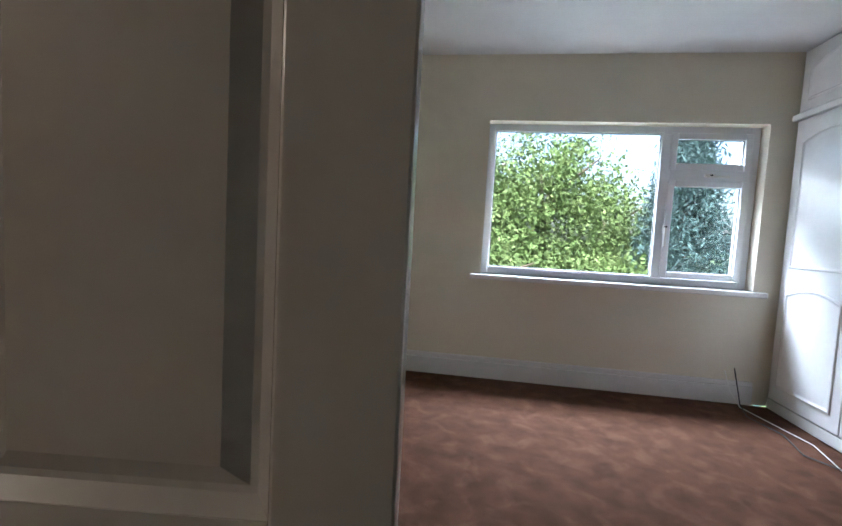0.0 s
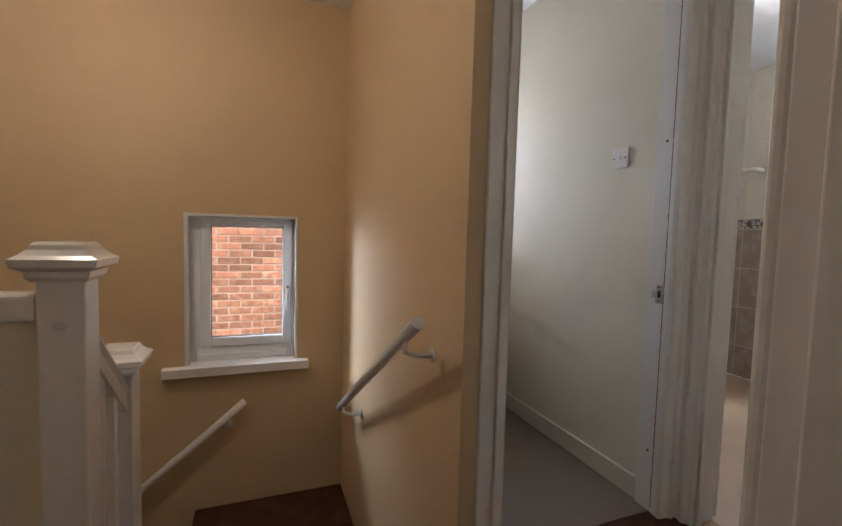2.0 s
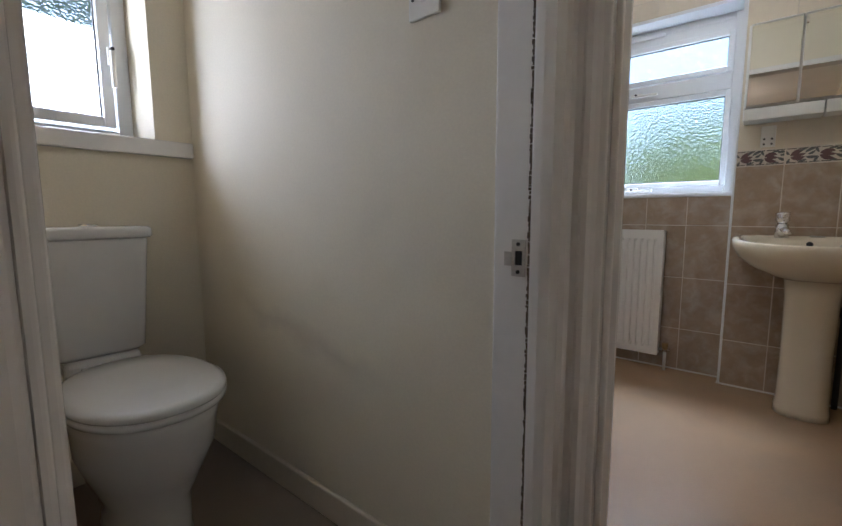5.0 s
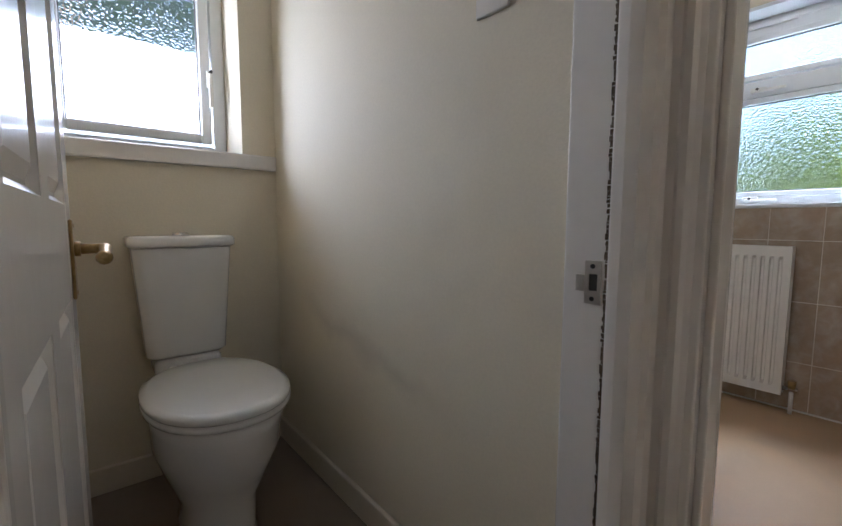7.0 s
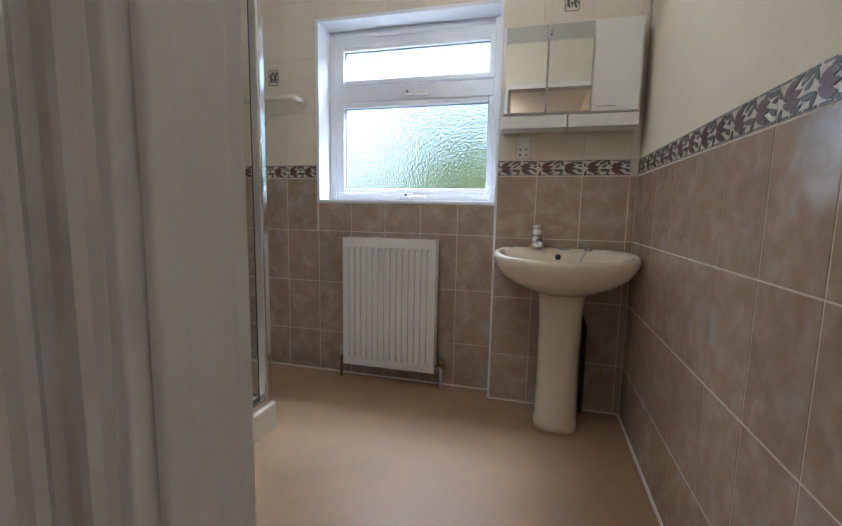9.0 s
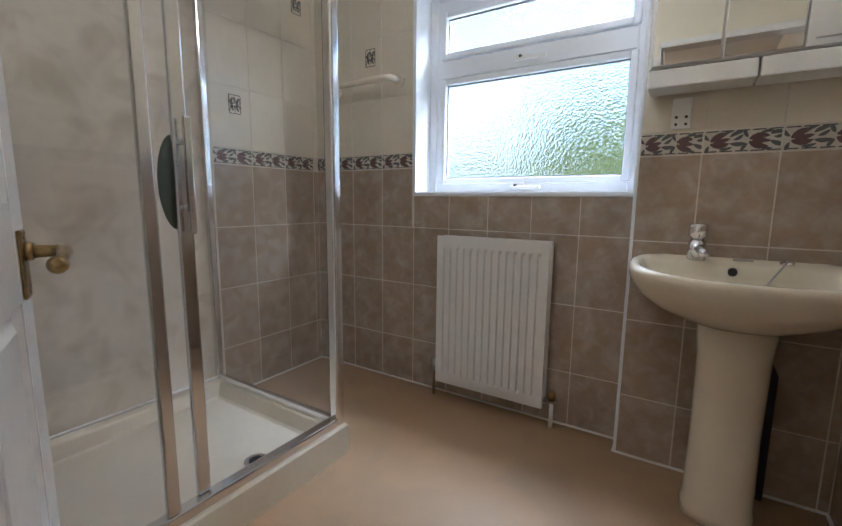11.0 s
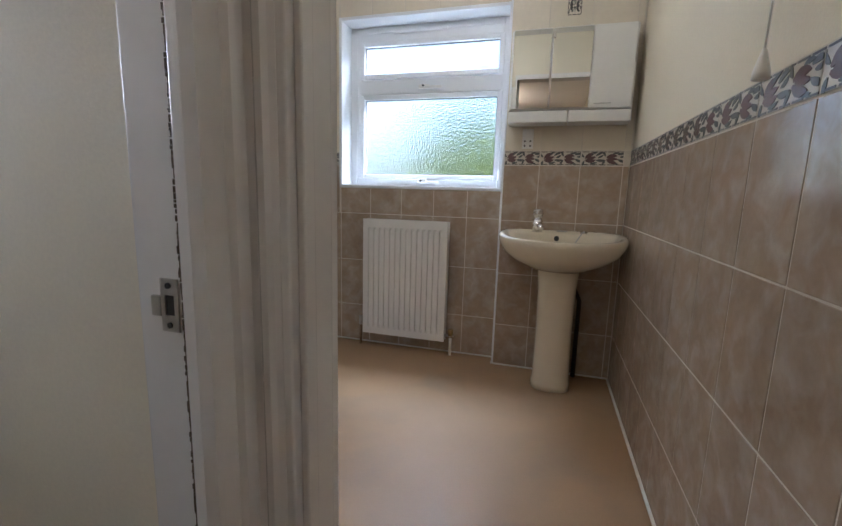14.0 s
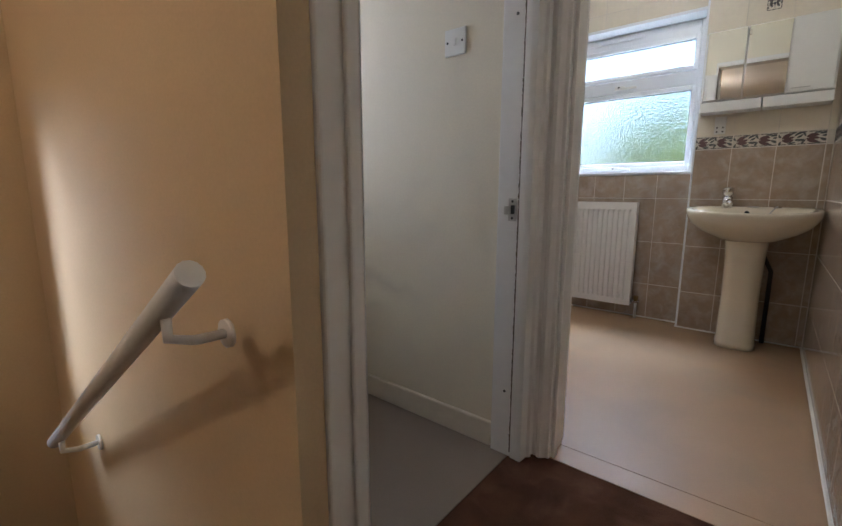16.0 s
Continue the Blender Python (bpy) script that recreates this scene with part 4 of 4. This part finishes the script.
def broadleaf(x, y, h, r, seed, label, per=150, clumps=190):
    rng = np.random.default_rng(seed)
    t = thing("broadleaf_tree", pose(x, y, -2.82), label, "tree")
    part("trunk", tube([(0, 0, 0), (0.05, 0.05, h * 0.25), (0.0, 0.1, h * 0.5), (0.1, 0.0, h * 0.8)], 0.2, 10, radii=(0.24, 0.19, 0.13, 0.04)), BARK, t)
    for i in range(6):
        a = i * 1.05 + rng.uniform(0, 0.5)
        z = h * (0.25 + 0.08 * i)
        part("limb", tube([(0.03, 0.05, z), (math.cos(a) * r * 0.4, math.sin(a) * r * 0.4, z + h * 0.13), (math.cos(a) * r * 0.75, math.sin(a) * r * 0.75, z + h * 0.2)], 0.06, 7, radii=(0.08, 0.05, 0.02)), BARK, t)
    cs = []
    while len(cs) < clumps:
        v = rng.normal(size=3); v /= np.linalg.norm(v)
        k = rng.uniform(0.55, 1.05)
        z = h * 0.52 + v[2] * h * 0.47 * k
        cs.append((v[0] * r * k, v[1] * r * k, z))
    scatter("crown", cs, per, 0.072, 0.30, LEAF, t, rng, 0.4)


def conifer(x, y, h, r, seed, label):
    rng = np.random.default_rng(seed)
    t = thing("conifer_tree", pose(x, y, -2.82), label, "tree")
    part("trunk", tube([(0, 0, 0), (0, 0, h * 0.5), (0, 0, h)], 0.15, 8, radii=(0.2, 0.12, 0.02)), BARK, t)
    cs = []
    for i in range(26):
        z = h * (0.08 + 0.9 * i / 26)
        rr = r * (1 - z / h) ** 0.8 + 0.1
        for k in range(9):
            a = k * 0.7 + i * 0.9 + rng.uniform(-0.2, 0.2)
            for q in (0.4, 0.75, 1.0):
                cs.append((math.cos(a) * rr * q, math.sin(a) * rr * q, z - 0.25 * q * rr))
    scatter("crown", cs, 45, 0.09, 0.13, NEEDLE, t, rng, 0.7, 0.22)


broadleaf(0.9, 13.5, 7.0, 2.4, 3, "tall bright green broadleaf tree in the garden")
broadleaf(3.4, 14.0, 7.3, 2.4, 4, "bright green broadleaf tree with uneven crown")
broadleaf(-1.8, 15.0, 6.6, 2.4, 5, "bright green broadleaf tree behind the house")
broadleaf(6.0, 17.5, 6.4, 2.4, 6, "low bright green tree by the conifer", 100, 130)
broadleaf(1.6, 11.0, 4.0, 1.9, 7, "dense green shrub tree below the window", 130, 150)
broadleaf(4.6, 12.0, 3.6, 1.7, 8, "dense green garden shrub tree", 130, 140)
broadleaf(-6.6, 13.0, 4.5, 2.0, 12, "low green garden tree seen through frosted glass", 100, 130)
conifer(1.0, 18.0, 9.2, 1.8, 9, "dark blue green conifer behind the trees")
conifer(6.5, 12.0, 7.4, 1.7, 10, "dark blue green spruce with drooping boughs")

hs = thing("neighbour_house", Matrix(), "neighbouring house with orange brick side wall", "house")
hw = part("wall", boxes((-5.2, -3.8, -5.0, 0.95, -2.82, 2.71)), MORTAR, hs)
part("eaves", boxes((-5.2, -3.4, -5.0, 3.4, 2.71, 3.1), bev=0.02), ROOFM, hs, "dark eaves board")


# ---- pieces of walls ----
_cache = {}


def tile_mesh(w, h, material, name="tile", t=0.008, g=0.0045, c=0.001):
    key = (round(w, 3), round(h, 3), material.name, name)
    if key not in _cache:
        def rc(i, y):
            return [(g / 2 + i, y, g / 2 + i), (w - g / 2 - i, y, g / 2 + i), (w - g / 2 - i, y, h - g / 2 - i), (g / 2 + i, y, h - g / 2 - i)]
        bm = loft([rc(0, -0.0045), rc(0, -t + c), rc(c, -t)], cap0=False)
        for f in bm.faces:
            f.smooth = False
        _cache[key] = mesh_of(name, bm, material)
    return _cache[key]


def motif_mesh(w, h, seed, material, which):
    """Raised tulips, curling leaves or edge dashes of one border tile."""
    key = ("motif", seed, which)
    if key not in _cache:
        bm = bmesh.new()
        count = [0]

        def blade(cx, cz, a, l, b, bend=0.0):
            """A pointed petal from (cx, cz) along a, curling by bend."""
            left, right, n = [], [], 5
            x, z, q = cx, cz, a
            for k in range(n + 1):
                f = k / n
                wd = b * math.sin(math.pi * (0.06 + 0.94 * f)) ** 0.8 if k < n else 0.0
                left.append((x - math.sin(q) * wd, z + math.cos(q) * wd))
                right.append((x + math.sin(q) * wd, z - math.cos(q) * wd))
                x, z, q = x + math.cos(q) * l / n, z + math.sin(q) * l / n, q + bend / n
            pts = [(min(max(u, 0.003), w - 0.003), min(max(v, 0.003), h - 0.003)) for u, v in left + right[-2::-1]]
            y = -0.0012 - 0.00012 * (count[0] % 6)
            count[0] += 1
            top = [bm.verts.new((u, y, v)) for u, v in pts]
            low = [bm.verts.new((u, 0, v)) for u, v in pts]
            bm.faces.new(top)
            for i in range(len(pts)):
                k = (i + 1) % len(pts)
                bm.faces.new((top[i], low[i], low[k], top[k]))
        tulips = ((w * 0.10, h * 0.44, 0.25), (w * 0.60, h * 0.50, -0.1))
        if which == "flower":
            for cx, cz, a in tulips:
                blade(cx, cz + 0.004, a + 0.55, 0.056, 0.0105, -0.8)
                blade(cx, cz - 0.004, a - 0.55, 0.056, 0.0105, 0.8)
                blade(cx + 0.008, cz, a, 0.050, 0.0080)
        elif which == "leaf":
            for cx, cz, a in tulips:
                for dx, dz, da, l, b, bend in ((-0.004, 0.010, 2.3, 0.032, 0.0058, -0.8), (-0.004, -0.010, -2.3, 0.032, 0.0058, 0.8), (0.054, 0.018, 0.5, 0.042, 0.0066, -0.9),
                                               (0.056, -0.004, -0.5, 0.044, 0.0072, 0.7), (0.030, 0.024, 0.35, 0.036, 0.005, -0.5), (0.026, -0.022, -0.3, 0.038, 0.005, 0.6), (0.064, 0.008, 0.0, 0.032, 0.0056, 0.9)):
                    blade(cx + dx, cz + dz, a + da, l, b, bend)
        else:
            for k in range(5):
                for z in (0.0045, h - 0.0085):
                    put_box(bm, w * (0.03 + 0.2 * k), w * (0.03 + 0.2 * k) + w * 0.165, -0.0011, 0, z, z + 0.004)
        bmesh.ops.recalc_face_normals(bm, faces=bm.faces)
        _cache[key] = mesh_of("motif", bm, material)
    return _cache[key]


def splits(u0, u1, phase, step):
    k = math.ceil((u0 - phase) / step)
    out = [u0]
    while phase + k * step < u1 - 0.012:
        if phase + k * step > u0 + 0.012:
            out.append(phase + k * step)
        k += 1
    return out + [u1]


ROWS_LOW = [0.0, 0.254, 0.566, 0.878, 1.19]
B0, B1 = 1.19, 1.27
ROWS_UP = [1.27, 1.567, 1.879, 2.191, CEIL]


def clad(parent, place, u0, u1, phase, upper=True, hole=None, step=0.2135):
    """Tiles of a wall; place(u, z) gives the pose of a tile's lower left corner, local -y facing the room."""
    us = splits(u0, u1, phase, step)
    def bed(p, q, r, s):
        piece("grout_bed", mesh_of("grout_bed", boxes((0, q - p, -0.0066, -0.0005, 0, s - r)), GROUT), parent, place(p, r))
    def cut(a, b, c, d):
        if not hole or b <= hole[0] + 1e-4 or a >= hole[1] - 1e-4 or d <= hole[2] + 1e-4 or c >= hole[3] - 1e-4:
            return [(a, b, c, d)]
        out = []
        if a < hole[0]:
            out.append((a, hole[0], c, d))
        if b > hole[1]:
            out.append((hole[1], b, c, d))
        m0, m1 = max(a, hole[0]), min(b, hole[1])
        if c < hole[2]:
            out.append((m0, m1, c, hole[2]))
        if d > hole[3]:
            out.append((m0, m1, hole[3], d))
        return out
    for p, q, r, s in cut(u0, u1, 0.0, CEIL if upper else B1):
        bed(p, q, r, s)
    for rows, material in ((ROWS_LOW, TILE), (ROWS_UP, TILEC)):
        if rows is ROWS_UP and not upper:
            continue
        for a, b in zip(us, us[1:]):
            for c, d in zip(rows, rows[1:]):
                for p, q, r, s in cut(a, b, c, d):
                    if q - p > 0.012 and s - r > 0.012:
                        piece("tile", tile_mesh(q - p, s - r, material), parent, place(p, r))
    for a, b in zip(us, us[1:]):
        for p, q, r, s in cut(a, b, B0, B1):
            if q - p > 0.012 and s - r > 0.05:
                piece("border_tile", tile_mesh(q - p, s - r, BANDBG, "border_tile"), parent, place(p, r))
                if q - p > 0.05:
                    m = place(p, r) @ Matrix.Translation((0, -0.0078, 0)) @ Matrix.Diagonal(((q - p) / step, 1, 1, 1))
                    for name, material, which in (("flower_motif", BANDR, "flower"), ("leaf_motif", BANDG, "leaf"), ("edge_dashes", INK, "dash")):
                        piece(name, motif_mesh(step, B1 - B0, round(step, 3), material, which), parent, m)


west = bpy.data.objects["wall_bathroom_west"]
clad(back, lambda u, z: pose(u, 3.886, z), -1.79, 0.0, -0.005, hole=(-1.082, -0.002, 1.045, 2.09))
clad(boxed, lambda u, z: pose(u, 3.784, z), 0.0, 0.655, 0.197)
clad(right, lambda u, z: pose(0.664, 5.681 - u, z, 0, 0, -90), 1.905, 3.776, 5.681 - 2.352, upper=False)
clad(west, lambda u, z: pose(-1.79, u, z, 0, 0, 90), 3.195, 3.878, 3.414)
structure("trim_box_edge", boxes((-0.008, 0.004, 3.772, 3.790, 0.0, CEIL), bev=0.003), UPVC, "white corner trim of the boxed wall", "trim")


def deco(parent, m):
    """A small picture tile: dashed dark frame round a tulip with leaves."""
    bs = []
    for k in range(3):
        for z in (-0.046, 0.042):
            bs.append((-0.032 + 0.0225 * k, -0.013 + 0.0225 * k, -0.0012, 0, z, z + 0.004))
    for k in range(4):
        for x in (-0.034, 0.030):
            bs.append((x, x + 0.004, -0.0012, 0, -0.041 + 0.021 * k, -0.023 + 0.021 * k))
    piece("frame_dashes", mesh_of("frame_dashes", boxes(*bs), INK), parent, m)
    turn = m @ pose(-0.030, 0, -0.040, 0, 0, 0) @ Matrix(((0.30, 0, 0, 0), (0, 1, 0, 0), (0, 0, 1.0, 0), (0, 0, 0, 1)))
    for name, material, which in (("flower_motif", INK, "flower"), ("leaf_motif", BANDG, "leaf")):
        piece(name, motif_mesh(0.20, 0.08, 0.2, material, which), parent, turn)


deco(back, pose(-1.364, 3.8775, 1.785))
deco(west, pose(-1.7815, 3.328, 1.485, 0, 0, 90))
deco(west, pose(-1.7815, 3.74, 2.09, 0, 0, 90))
deco(boxed, pose(0.318, 3.7755, 2.0))

# bricks of the neighbour's wall
brick = None
rngb = random.Random(5)
for r in range(25):
    for c in range(9):
        y = -1.15 + c * 0.225 + (0.1125 if r % 2 else 0)
        z = -0.40 + r * 0.075
        if brick is None:
            brick = mesh_of("brick", boxes((0, 0.03, 0, 0.207, 0, 0.060), bev=0.003, seg=1), BRICK)
        piece("brick", brick, hw, pose(-3.826 + rngb.uniform(0, 0.004), y + rngb.uniform(-0.003, 0.003), z))

# sealant along the foot of the tiled walls
structure("sealant_bead", boxes((-1.78, 0.0, 3.868, 3.8785, 0, 0.009), (-0.012, 0.0, 3.768, 3.868, 0, 0.009), (0.0, 0.655, 3.766, 3.7765, 0, 0.009), (0.645, 0.6565, 1.91, 3.766, 0, 0.009),
                                (-1.782, -1.772, 3.19, 3.868, 0, 0.009), bev=0.003, seg=1), PLAST, "white silicone bead along the floor", "trim")
structure("sealant_bead_shower", boxes((-1.766, -1.755, 2.10, 3.17, 0.126, 0.136), bev=0.002, seg=1), PLAST, "white silicone bead round the tray", "trim")


def chipped_edge():
    """Bare wood along the worn edge of the door frame."""
    rng = random.Random(11)
    bm = bmesh.new()
    z = 0.02
    while z < 1.98:
        h = rng.uniform(0.0015, 0.009)
        w = rng.uniform(0.0004, 0.0035)
        put_box(bm, -0.1955 - w, -0.191, 1.7075, 1.7105, z, z + h)
        z += h * rng.uniform(0.9, 1.35)
    bmesh.ops.recalc_face_normals(bm, faces=bm.faces)
    structure("trim_chipped_edge", bm, BARK, "dark chipped paint on the door frame edge", "trim")


chipped_edge()
